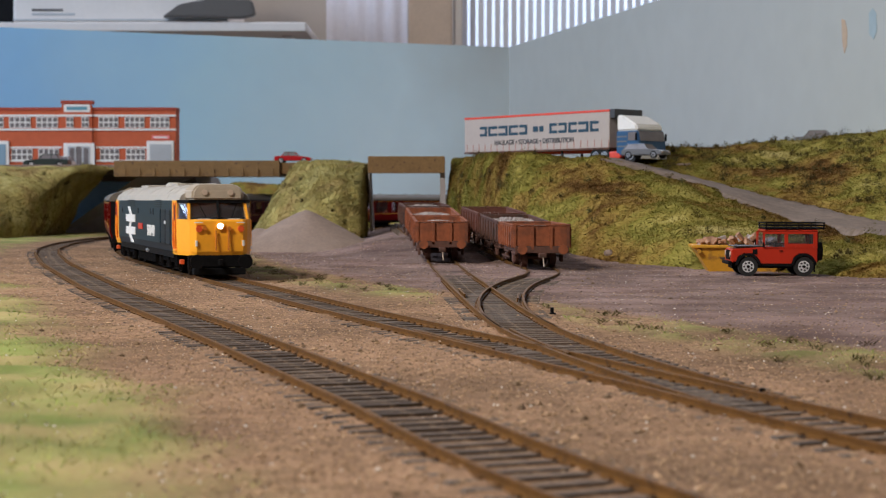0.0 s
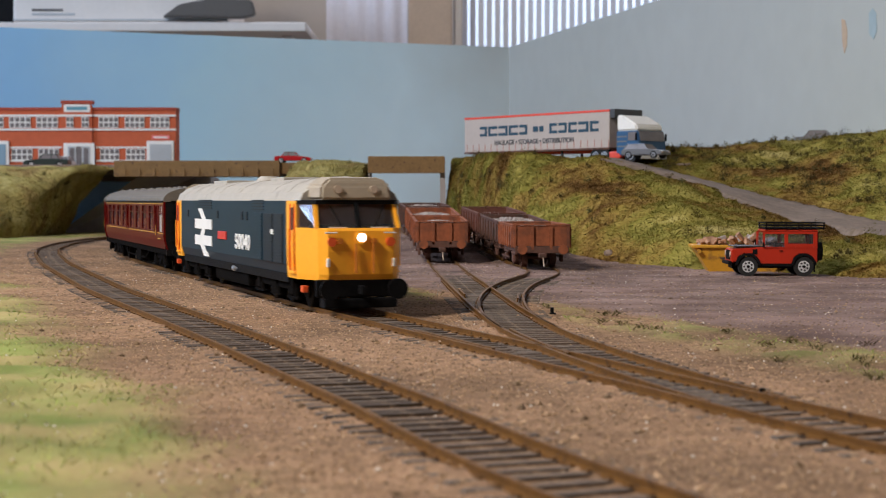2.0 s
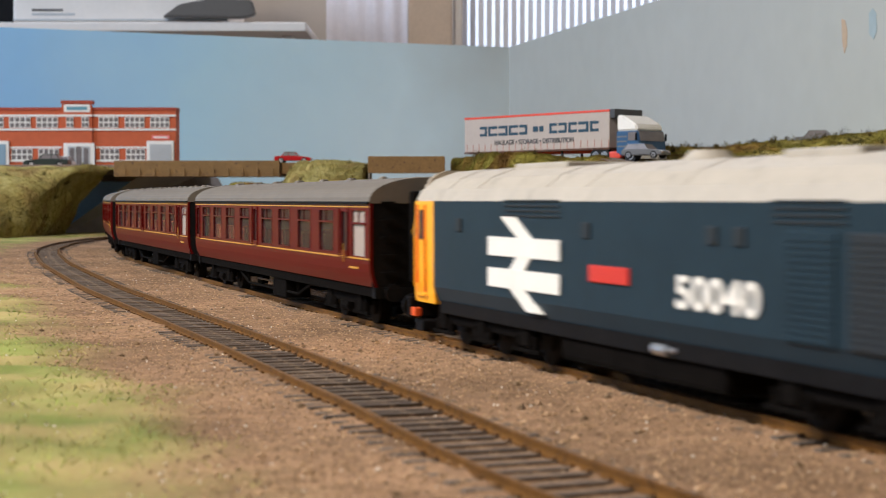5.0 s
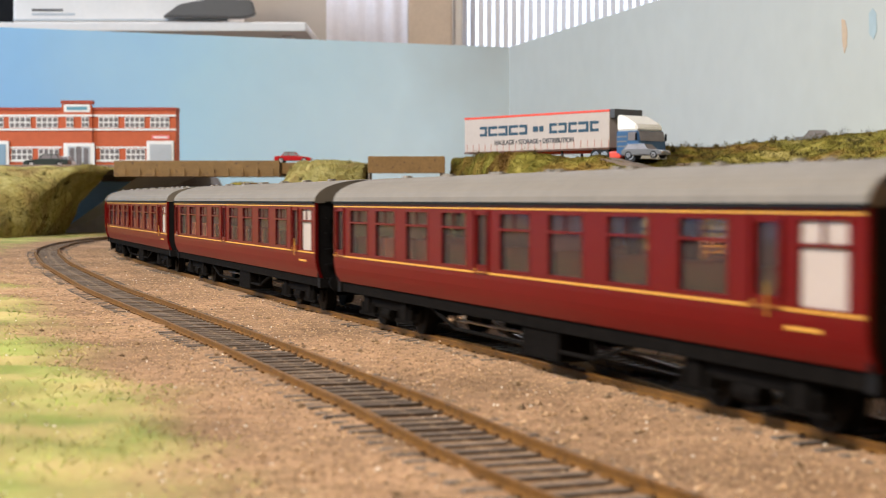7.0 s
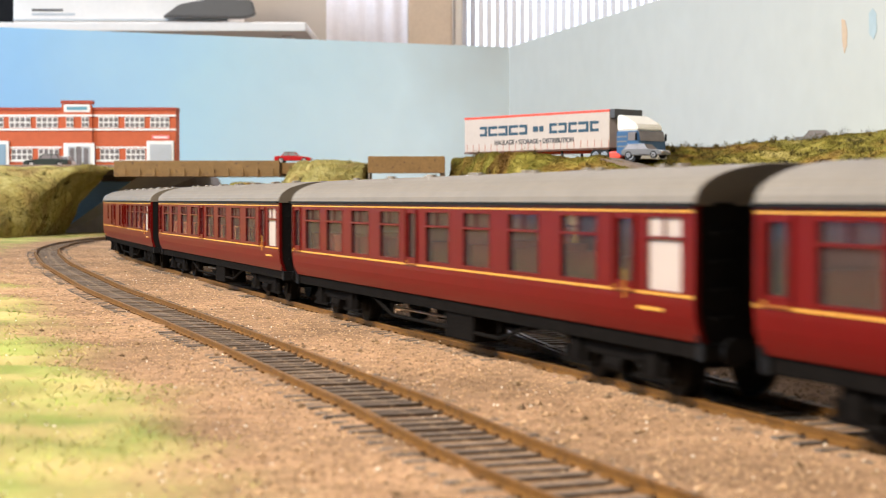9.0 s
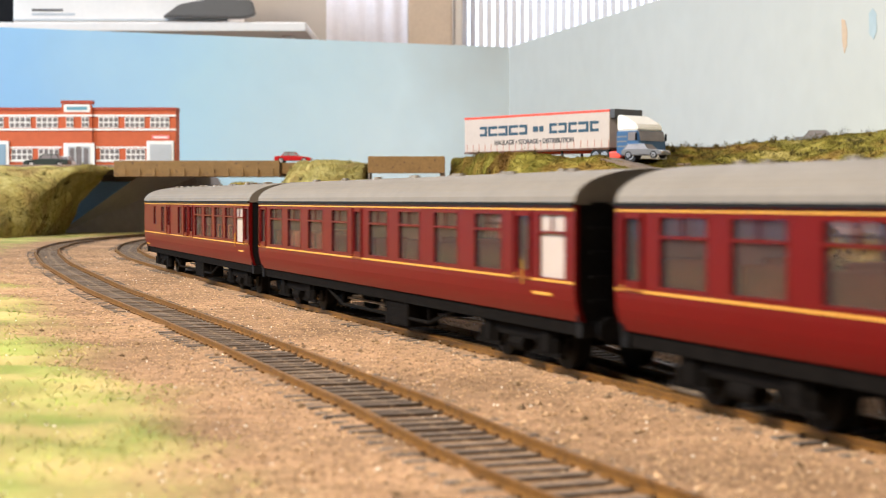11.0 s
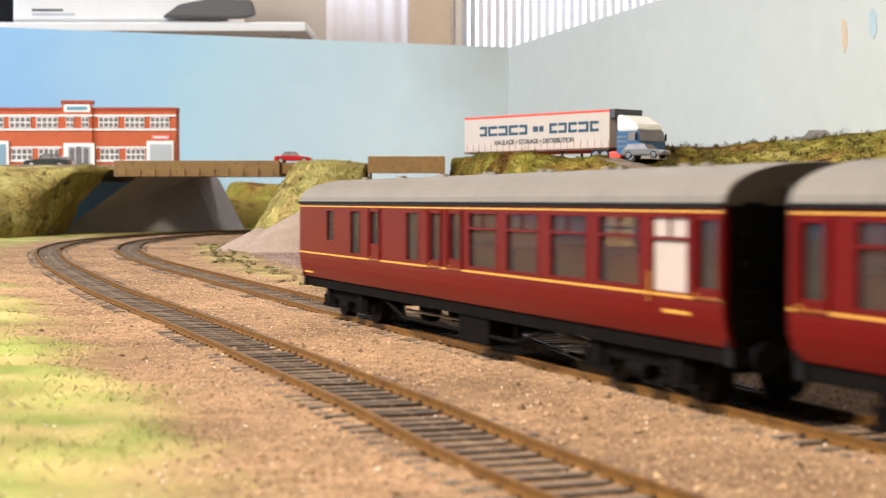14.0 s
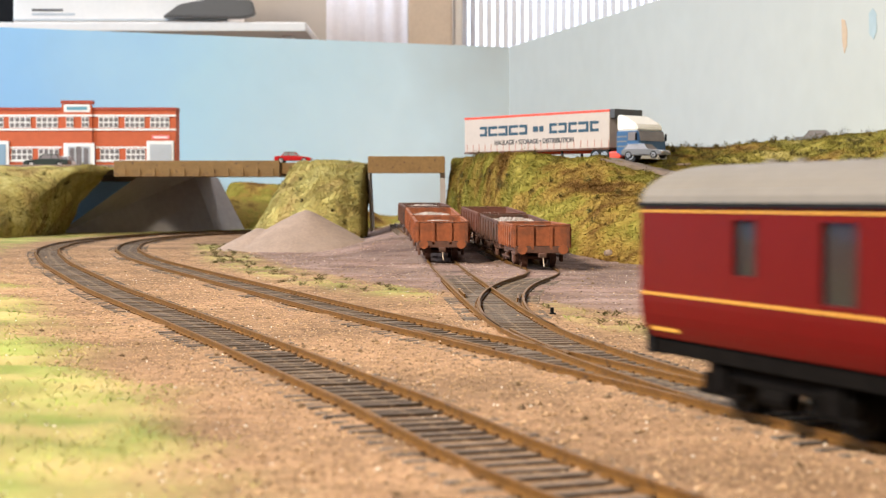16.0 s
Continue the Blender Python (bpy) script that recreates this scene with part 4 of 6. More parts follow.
def carriage(kind, label):
    t = thing("carriage", Matrix(), label, "railway carriage", "carriages of the train")
    h = CL / 2
    # openings from the rear (-x): x0, x1, z0, z1, glazing, toplight
    big, slim = (.0212, .0338), (.0218, .0335)
    ops = []
    if kind == "open":
        for a, b in ((-.1336, -.1279), (-.0164, -.0106), (.1074, .1139)):
            ops.append((a, b, *slim, 0, 0))
        for a in (-.1196, -.0947, -.0680, -.0403, -.0019, .0251, .0533, .0817):
            ops.append((a, a + .0166, *big, 0, 1))
        ops.append((.1198, .1329, .0206, .0339, 1, 1))
    else:
        for a, b, z0, gl in ((-.1045, -.0975, .0245, 0), (-.0790, -.0700, .0212, 0), (-.0590, -.0522, .0245, 0), (-.0275, -.0180, .0212, 0), (-.0085, -.0020, .0218, 0), (.0058, .0125, .0225, 0)):
            ops.append((a, b, z0, .0336, gl, 0))
        for a in (.0190, .0425, .0665, .0897):
            ops.append((a, a + .0170, *big, 0, 1))
        ops.append((.1118, .1250, .0206, .0339, 1, 1))
        ops.append((.1290, .1355, *slim, 0, 0))
    ops.sort()
    body = boxpart("floor_pan", (-h + .001, -CW / 2 + .003, ZB + .0004), (h - .001, CW / 2 - .003, ZB + .0016), BLACK, t)
    for s in (-1, 1):
        bm = B()
        x = -h
        for x0, x1, z0, z1, gl, tl in ops:
            side_panel(bm, x, x0, ZB, ZG, s)
            side_panel(bm, x0, x1, ZB, z0, s)
            side_panel(bm, x0, x1, z1, ZG, s)
            x = x1
        side_panel(bm, x, h, ZB, ZG, s)
        bmesh.ops.remove_doubles(bm, verts=bm.verts[:], dist=1e-6)
        # door edges and hinges stand just proud of the side
        side = part("side", bm, MAROON, t, "glossy maroon side")
        for x0, x1, z0, z1, gl, tl in ops:
            if not tl and x1 - x0 < .0068:
                bm = B()
                for xx in (x0 - .0016, x1 + .0016):
                    box(bm, (xx - .00012, s * (CW / 2) - .0004, .0200), (xx + .00012, s * (CW / 2) + .00005, .0345))
                box(bm, (x0 - .0017, s * (CW / 2) - .0004, .0199), (x1 + .0017, s * (CW / 2) + .00005, .02012))
                part("door", bm, MAROON, side)
                part("door_handle", box(B(), (x0 - .0012, s * (CW / 2) - .0002, .0206), (x0 - .0004, s * (CW / 2) + .0004, .0209)), LINING, side)
        part("handrail", cyl(B(), (h - .0262, s * (CW / 2 + .0004), .0185), (h - .0262, s * (CW / 2 + .0004), .0240), .0002, 6), LINING, side)
        for z0, z1 in ((.01975, .02022), (.03480, .03515)):
            bm = B()
            y = s * (CW / 2)
            box(bm, (-h + .0003, min(y, y + s * .0001) - .00005, z0), (h - .0003, max(y, y + s * .0001) + .00005, z1))
            part("lining", bm, LINING, side, "gold lining stripe")
        boxpart("running_number", (.116, s * side_curve(.0171) - .0001, .0168), (.126, s * side_curve(.0171) + .0002, .0174), LINING, side)
        if kind == "brake":
            boxpart("end_mark", (-h + .003, s * side_curve(.0136) - .0001, .0133), (-h + .013, s * side_curve(.0136) + .0002, .0139), LINING, side)
        for x0, x1, z0, z1, gl, tl in ops:
            y = s * (side_curve((z0 + z1) / 2) - .0006)
            pane = boxpart("window_pane", (x0, y - .00012, z0), (x1, y + .00012, z1), (FROST if gl else GLASS), side)
            pane.visible_shadow = bool(gl)
            fr = B()
            e = .00045
            yo = s * (CW / 2 - .0002)
            for lo, hi in (((x0 - e, z0 - e), (x1 + e, z0)), ((x0 - e, z1), (x1 + e, z1 + e)), ((x0 - e, z0), (x0, z1)), ((x1, z0), (x1 + e, z1))):
                box(fr, (lo[0], yo - .0003, lo[1]), (hi[0], yo + .0003, hi[1]))
            part("window_frame", fr, MAROON, side)
            if tl:
                zt = z0 + (z1 - z0) * .70
                boxpart("toplight_bar", (x0, yo - .0004, zt), (x1, yo, zt + .0005), MAROON, side)
                boxpart("toplight_post", ((x0 + x1) / 2 - .0002, yo - .0004, zt + .0005), ((x0 + x1) / 2 + .0002, yo, z1), MAROON, side)
    # roof: an elliptical skin
    rings = []
    for x, f in ((-h, .985), (-h + .0006, 1.0), (0, 1.0), (h - .0006, 1.0), (h, .985)):
        ring = []
        for i in range(19):
            a = math.pi * i / 18
            ring.append((x, (CW / 2 + .0004) * math.cos(a) * f, ZG + (ZR - ZG) * f * (math.sin(a) ** .85 if 0 < i < 18 else 0)))
        ring += [(x, -CW / 2 + .002, ZG), (x, CW / 2 - .002, ZG)]
        rings.append(ring)
    roof = part("roof", skin(B(), rings), CROOF, t, "weathered grey curved roof", smooth=False)
    for s in (-1, 1):
        boxpart("gutter", (-h, s * (CW / 2 + .0003) - .0004, ZG - .0002), (h, s * (CW / 2 + .0003) + .0004, ZG + .0005), BLACK, roof)
    for i in range(14):
        x = -h + .016 + i * .0178
        for s in ((-1, 1) if i % 2 else (0,)):
            bm = B()
            zz = ZG + (ZR - ZG) * math.sin(math.acos(abs(s) * .30)) ** .85
            cyl(bm, (x, s * .30 * CW / 2, zz - .0004), (x, s * .30 * CW / 2, zz + .0007), .0016, 10, .0010)
            part("roof_vent", bm, CROOF, roof)
    # ends with gangways
    for e in (-1, 1):
        bm = B()
        ring = [(y, z) for y, z in ((-CW / 2 + .001, ZB), (CW / 2 - .001, ZB), (CW / 2 - .0006, ZG), (CW * .36, ZG + .0045), (CW * .18, ZR - .0010), (0, ZR - .0004), (-CW * .18, ZR - .0010), (-CW * .36, ZG + .0045), (-CW / 2 + .0006, ZG))]
        skin(bm, [[(e * (h - .0012), y, z) for y, z in ring], [(e * (h - .0002), y, z) for y, z in ring]])
        end = part("end_wall", bm, BLACK, t, "black carriage end")
        bm = B()
        box(bm, (min(e * h, e * (h + .0032)), -.0062, ZB + .0015), (max(e * h, e * (h + .0032)), .0062, ZG + .0035), .0006)
        part("gangway", bm, BLACK, end)
        bm = B()
        for z in (.016, .021, .026, .031, .036):
            box(bm, (min(e * h, e * (h + .0007)), -.0145, z), (max(e * h, e * (h + .0007)), -.0105, z + .0005))
        part("end_steps", bm, BLACK, end)
        boxpart("headstock", (min(e * (h - .002), e * (h + .0004)), -.0165, ZB - .0032), (max(e * (h - .002), e * (h + .0004)), .0165, ZB - .0001), BLACK, t)
        for s in (-1, 1):
            bm = cyl(B(), (e * h, s * .0115, ZB - .0015), (e * (h + .0025), s * .0115, ZB - .0015), .0010, 10)
            cyl(bm, (e * (h + .0025), s * .0115, ZB - .0015), (e * (h + .0031), s * .0115, ZB - .0015), .0026, 14)
            part("buffer", bm, BLACK, t)
    for s in (-1, 1):
        boxpart("solebar", (-h, s * .0152 - .0006, ZB - .0030), (h, s * .0152 + .0006, ZB), DIRTY, t)
        bm = B()
        for x in (-.040, .040):
            box(bm, (x - .0003, s * .0145 - .0004, .0045), (x + .0003, s * .0145 + .0004, ZB - .002))
        cyl(bm, (-.040, s * .0145, .0047), (.040, s * .0145, .0047), .0005, 6)
        cyl(bm, (-.040, s * .0145, .0047), (-.058, s * .0145, ZB - .003), .0005, 6)
        cyl(bm, (.040, s * .0145, .0047), (.058, s * .0145, ZB - .003), .0005, 6)
        part("truss_rod", bm, DIRTY, t)
    boxpart("battery_box", (.004, -.0152, .0024), (.024, -.0060, ZB - .002), DIRTY, t, .0005)
    boxpart("battery_box", (-.024, .0060, .0024), (-.004, .0152, ZB - .002), DIRTY, t, .0005)
    part("vacuum_cylinder", cyl(B(), (-.030, -.004, .0075), (-.030, .0035, .0075), .0036, 14), DIRTY, t)
    part("brake_rod", cyl(B(), (-.062, -.0060, .0052), (.062, -.0030, .0052), .0004, 6), SILVER, t, "thin bright steel rod")
    for x in (-.098, .098):
        bogie(t, x, .0215, (-.0170, .0170), .0060)
    # inside
    # white panel added under the roof to bounce light inside
    boxpart("ceiling_panel", (-h + .002, -CW / 2 + .0018, ZG + .0006), (h - .002, CW / 2 - .0018, ZG + .0012), WHITE, t)
    boxpart("floor", (-h + .002, -CW / 2 + .003, ZB + .0017), (h - .002, CW / 2 - .003, ZB + .0024), INNER, t)
    if kind == "open":
        rows = [-.1220 + i * .0262 for i in range(5)] + [-.0050 + i * .0276 for i in range(5)]
    else:
        rows = [.0150 + i * .0242 for i in range(4)]
    for x in rows:
        for s in (-1, 1):
            bm = box(B(), (x - .0045, s * .0105 - .0050, ZB + .0025), (x + .0045, s * .0105 + .0050, ZB + .0075), .0006)
            box(bm, (x - .0010, s * .0105 - .0050, ZB + .0070), (x + .0010, s * .0105 + .0050, ZB + .0142), .0005)
            part("seat", bm, SEATMAT, t)
    for x in ((-.1245, -.0205, -.0070, .1030, .1170) if kind == "open" else (-.045, .0140, .1085, .1270)):
        boxpart("partition", (x - .0004, -CW / 2 + .0025, ZB + .0025), (x + .0004, CW / 2 - .0025, ZG - .0005), INNER, t)
    return t


def locomotive():
    t = thing("diesel_locomotive", Matrix(), "slate blue diesel locomotive with yellow cab ends and grey roof", "locomotive")
    h, w, zb, zc, zr = .1380, .0180, .0112, .0367, .0450
    cab = .0303                                    # length of each cab
    # body side panels between the cabs
    body = B()
    skin(body, [[(x, -w, .0150), (x, -w + .0014, zb), (x, w - .0014, zb), (x, w, .0150), (x, w, zc), (x, -w, zc)] for x in (-h + cab, h - cab)])
    body = part("body", body, SLATE, t, "dark slate blue body side")
    part("skirt", skin(B(), [[(x, y, z) for y, z in ((-w + .0012, .0085), (w - .0012, .0085), (w - .0010, .0116), (-w + .0010, .0116))] for x in (-h + cab + .002, h - cab - .002)]), BLACK, t)
    # roof with curved shoulders
    prof = [(-w, zc), (-w * .93, zc + .0029), (-w * .74, zc + .0056), (-w * .42, zc + .0076), (0, zr), (w * .42, zc + .0076), (w * .74, zc + .0056), (w * .93, zc + .0029), (w, zc)]
    roof = part("roof", skin(B(), [[(x, y * f, zc + (z - zc) * f2) for y, z in prof] for x, f, f2 in
                                   ((-h + .0145, .95, .85), (-h + .019, 1, 1), (h - .019, 1, 1), (h - .0145, .95, .85))]), LROOF, t, "pale weathered grey roof")
    for i, x in enumerate((-.100, -.080, -.040, -.020, .020, .080, .104)):
        bm = skin(B(), [[(x + dx, y * 1.004, zc + (z - zc) * 1.02) for y, z in prof[1:-1]] + [(x + dx, 0, zc)] for dx in (-.0006, .0006)])
        part("roof_rib", bm, LROOF, roof)
    for x, l in ((-.063, .030), (.050, .022)):
        boxpart("roof_hatch", (x - l / 2, -.008, zr - .0012), (x + l / 2, .008, zr + .0005), LROOF, roof, .0003)
    part("exhaust", cyl(B(), (.000, 0, zr - .001), (.000, 0, zr + .0016), .0060, 18, .0034), LROOF, roof)
    for s in (-1, 1):
        for x, l in ((.062, .020), (-.045, .030)):
            bm = B()
            for i in range(4):
                box(bm, (x - l / 2, s * w - .0003, zc - .0012 + i * .0011 - .0022), (x + l / 2, s * w + .0003, zc - .0008 + i * .0011 - .0022))
            part("roof_grille", bm, SLATE_D, body)
        # big grilles near the leading cab, louvres of their own
        for gx, gw, m in ((.0628, .0140, SLATE), (.0800, .0140, SLATE_D), (.0958, .0140, SLATE_D)):
            boxpart("grille_frame", (gx - gw / 2, s * w - .0004, .0148), (gx + gw / 2, s * w + .0002, .0322), m, body, .0002)
            gr = B()
            for i in range(15):
                box(gr, (gx - gw / 2 + .0004, s * w - .0006, .0153 + i * .0011), (gx + gw / 2 - .0004, s * w + .0004, .0157 + i * .0011))
            part("louvre", gr, m, body)
        boxpart("white_label", (.0862, s * w - .0008, .0248), (.0896, s * w + .0008, .0266), WHITE, body)
        for x in (-.0890, -.0170, .0330, .0420):
            boxpart("side_window", (x - .0018, s * w - .0004, .0293), (x + .0018, s * w + .0003, .0325), SLATE_D, body, .0002)
        # nameplate, running number, double arrow
        boxpart("nameplate", (-.0150, s * w - .0005, .0208), (.0022, s * w + .0005, .0241), REDPLATE, body, .0002, "red nameplate")
        lettering("running_number", "50040", .0080, WHITE, body, Matrix.Translation((.0345, s * (w + .0002), .0204)) @ (SIDE_R if s < 0 else SIDE_L) @ Matrix.Diagonal((1.35, 1, 1, 1)), 1.05)
        lg = B()
        y0, y1 = sorted((s * (w - .0004), s * (w + .0004)))
        cx = -.0493
        for z0 in (.0172, .0243):
            prism(lg, [(cx - .0200, z0), (cx + .0200, z0), (cx + .0200, z0 + .0043), (cx - .0200, z0 + .0043)], y0, y1)
        prism(lg, [(cx - .0125, .0332), (cx - .0040, .0332), (cx + .0085, .0270), (cx + .0005, .0270)], y0 + .00005, y1 - .00005)
        prism(lg, [(cx + .0085, .0270), (cx + .0005, .0270), (cx - .0110, .0190), (cx - .0025, .0190)], y0 + .0001, y1 - .0001)
        prism(lg, [(cx - .0110, .0190), (cx - .0025, .0190), (cx + .0110, .0126), (cx + .0025, .0126)], y0 + .00005, y1 - .00005)
        part("emblem", lg, WHITE, body, "white double bar emblem")
    for e in (1, -1):
        def X(v):
            return e * (h - v)
        # lower cab: sides, nose; v is the distance back from the nose
        low = B()
        ring = [(-.0112, 0.0), (-.0138, .0034), (-w, .0160), (-w, cab), (w, cab), (w, .0160), (.0138, .0034), (.0112, 0.0)]
        if e < 0:
            ring = ring[::-1]
        levels = ((.0105, .0012, .97), (.0125, .0004, .985), (.0200, .0, 1.0), (.0268, .0006, 1.0), (.0277, .0016, 1.0))
        skin(low, [[(X(max(v, b) if v < cab else v), y * f, z) for y, v in ring] for z, b, f in levels])
        lowp = part("cab", low, YELLOW, t, "bright yellow cab front")
        # cab upper: pillars and side sheets round the window openings
        up = B()
        top_back, zt = .0075, zc
        def pillar(y0, v0, y1, v1, wd):
            rings = []
            for z, k in ((.0277, 0), (zt, 1)):
                y, v = y0 + (y1 - y0) * k, v0 + (v1 - v0) * k
                rings.append([(X(v), y - wd, z), (X(v), y + wd, z), (X(v + .0016), y + wd, z), (X(v + .0016), y - wd, z)])
            skin(up, rings)
        for s in (-1, 1):
            up = B()
            pillar(s * .0140, .0036, s * .0134, .0082, .0006)
            part("corner_pillar", up, YELLOW, lowp)
            sh = B()
            skin(sh, [[(X(v), s * w, z) for v, z in ((.0165, .0277), (cab, .0277), (cab, zt), (.0165, zt))], [(X(v), s * (w - .0012), z) for v, z in ((.0165, .0277), (cab, .0277), (cab, zt), (.0165, zt))]])
            part("cab_side", sh, YELLOW, lowp)
        up = B()
        pillar(0, .0022, 0, .0068, .0006)
        part("centre_pillar", up, BLACK, lowp)
        dk = B()
        skin(dk, [[(X(v), y, z) for y, v in ((-.0136, .0068), (-.0150, .0095), (-.0178, .0165), (-.0178, .0200), (.0178, .0200), (.0178, .0165), (.0150, .0095), (.0136, .0068))] for z in (zt - .0012, zt + .0002)])
        part("window_head", dk, BLACK, lowp)
        wn = B()
        for y0, y1 in ((-.0135, -.0008), (.0008, .0135)):
            v0, v1 = (.0036, .0022) if y0 < 0 else (.0022, .0036)
            u0, u1 = (.0082, .0068) if y0 < 0 else (.0068, .0082)
            skin(wn, [[(X(v0 + d), y0, .0277), (X(v1 + d), y1, .0277), (X(u1 + d), y1 * .97, zt - .001), (X(u0 + d), y0 * .97, zt - .001)] for d in (.0008, .0011)])
        wp = part("windscreen", wn, DARKGLASS, lowp, "dark tinted windscreen")
        wp.visible_shadow = False
        fr = B()
        for y0, y1 in ((-.0136, -.0008), (.0008, .0136)):
            box(fr, (min(X(.0018), X(.0026)), y0 + .0035, .0276), (max(X(.0018), X(.0026)), y1 - .0035, .0281))
        part("screen_frame", fr, WHITE, lowp)
        for s in (-1, 1):
            bm = skin(B(), [[(X(v), s * y, z) for v, y, z in ((.0050, .0149, .0277), (.0162, .0179, .0277), (.0162, .0179, zt - .0008), (.0096, .0146, zt - .0008))],
                            [(X(v), s * (y - .0004), z) for v, y, z in ((.0050, .0149, .0277), (.0162, .0179, .0277), (.0162, .0179, zt - .0008), (.0096, .0146, zt - .0008))]])
            sp = part("side_glass", bm, DARKGLASS, lowp)
            sp.visible_shadow = False
            # door: outline grooves as dark strips, window, handrails
            boxpart("door_window", (min(X(.0200), X(.0226)), s * w - .0003, .0268), (max(X(.0200), X(.0226)), s * w + .0003, .0344), SLATE_D, lowp)
            for v in (.0178, .0248):
                part("handrail", cyl(B(), (X(v), s * (w + .0006), .0145), (X(v), s * (w + .0006), .0272), .00025, 6), YELLOW, lowp)
            boxpart("door_sill", (min(X(.0175), X(.0250)), s * w - .0004, .0122), (max(X(.0175), X(.0250)), s * w + .0007, .0128), YELLOW, lowp)
            for v in (.0182, .0240):
                boxpart("door_groove", (min(X(v), X(v + .0004)), s * w - .0004, .0132), (max(X(v), X(v + .0004)), s * w + .0001, zc - .001), ORANGE, lowp)
            boxpart("arc_flash", (min(X(.0180), X(.0200)), s * w - .0003, .0313 - .018), (max(X(.0180), X(.0200)), s * w + .0002, .0335 - .018), YELLOW, lowp)
            # nose fittings
            cyl_b = cyl(B(), (X(0.0004), s * .0100, .0232), (X(-.0008), s * .0100, .0232), .0015, 14)
            part("tail_lamp", cyl_b, ORANGE, lowp, "orange-red tail lamp")
            part("hose", cyl(B(), (X(-.0007), s * .0030 + .001, .0130), (X(-.0007), s * .0030 + .001, .0225), .0004, 6), AMBER, lowp)
            part("jumper_socket", cyl(B(), (X(.0002), s * .0058 - .0015, .0235), (X(-.0012), s * .0058 - .0015, .0235), .0010, 10), AMBER, lowp)
            boxpart("lamp_iron", (min(X(.0006), X(-.0006)), s * .0112 - .0005, .0150), (max(X(.0006), X(-.0006)), s * .0112 + .0005, .0178), WHITE, lowp, .0002)
            part("front_handrail", cyl(B(), (X(-.0003), s * .0100 - .0022, .0262), (X(-.0003), s * .0100 + .0018, .0262), .0003, 6), WHITE, lowp)
            bm = cyl(B(), (X(.0005), s * .0115, .0078), (X(-.0030), s * .0115, .0078), .0016, 12)
            cyl(bm, (X(-.0030), s * .0115, .0078), (X(-.0040), s * .0115, .0078), .0034, 18)
            part("buffer", bm, BLACK, t, "round black buffer")
            part("wiper", cyl(B(), (X(.0026), s * .0060, .0284), (X(.0060), s * .0090, .0350), .0002, 5), BLACK, lowp)
        lamp = cyl(B(), (X(.0004), 0, .0246), (X(-.0010), 0, .0246), .0014, 16)
        part("headlamp", lamp, LAMPGLOW if e > 0 else LENS, lowp, "glowing white headlamp" if e > 0 else "unlit headlamp")
        part("lamp_rim", cyl(B(), (X(.0004), 0, .0246), (X(-.0006), 0, .0246), .0022, 16), YELLOW, lowp)
        # headcode panel on the roof front
        hb = skin(B(), [[(X(.0060), -.0122, zc + .0003), (X(.0060), .0122, zc + .0003), (X(.0165), .0148, zc + .0003), (X(.0165), -.0148, zc + .0003)],
                        [(X(.0066), -.0118, zc + .0050), (X(.0066), .0118, zc + .0050), (X(.0165), .0144, zc + .0052), (X(.0165), -.0144, zc + .0052)],
                        [(X(.0072), -.0088, zc + .0076), (X(.0072), .0088, zc + .0076), (X(.0165), .0104, zc + .0080), (X(.0165), -.0104, zc + .0080)]])
        bmesh.ops.bevel(hb, geom=hb.edges[:], offset=.0008, segments=2, affect="EDGES")
        hp = part("headcode_panel", hb, BEIGE, lowp, "beige roof panel with two round lamps")
        for s in (-1, 1):
            part("marker_lamp", cyl(B(), (X(.0075), s * .0062, zc + .0038), (X(.0057), s * .0062, zc + .0038), .0014, 14), LENS, hp)
        bb = box(B(), (min(X(.0028), X(.0010)), -.0150, .0050), (max(X(.0028), X(.0010)), .0150, .0108), .0005)
        part("buffer_beam", bb, BLACK, t)
        boxpart("snow_plough", (min(X(.0060), X(.0000)), -.0125, .0014), (max(X(.0060), X(.0000)), .0125, .0046), BLACK, t, .0006)
        part("coupling_hook", box(B(), (min(X(.0010), X(-.0035)), -.0008, .0060), (max(X(.0010), X(-.0035)), .0008, .0088), .0002), BLACK, t)
        boxpart("step", (min(X(.0135), X(.0105)), -.0172, .0062), (max(X(.0135), X(.0105)), -.0152, .0085), ORANGE, t, .0003)
        boxpart("step", (min(X(.0135), X(.0105)), .0152, .0062), (max(X(.0135), X(.0105)), .0172, .0085), ORANGE, t, .0003)
        # inside of the cab
        boxpart("cab_bulkhead", (min(X(cab - .002), X(cab - .001)), -w + .0014, .0277), (max(X(cab - .002), X(cab - .001)), w - .0014, zc), INNER, lowp)
        boxpart("cab_desk", (min(X(.0060), X(.0110)), -.0150, .0277), (max(X(.0060), X(.0110)), .0150, .0287), SLATE_D, lowp)
    tank = box(B(), (-.034, -.0158, .0034), (.034, .0158, .0118), .0012)
    part("fuel_tank", tank, DIRTY, t, "black underfloor tank")
    for x, y in ((.010, -.0165), (-.010, .0165)):
        bm = cyl(B(), (x, y, .0096), (x + .0052, y, .0096), .0012, 12)
        cyl(bm, (x + .0052, y, .0096), (x + .0082, y, .0101), .0006, 8)
        part("filler_pipe", bm, SILVER, t, "short bright filler pipe")
    for x in (-.0800, .0800):
        bogie(t, x, .0300, (-.0265, 0, .0265), .0068, .0142)
    return t


LOCO = locomotive()
COACHES = [carriage("open", "maroon passenger carriage with gold lining and grey roof")]
for _ in range(2):
    COACHES.append(copy_thing(COACHES[0], Matrix()))
COACHES.append(carriage("brake", "maroon brake carriage with guard's windows and gold lining"))


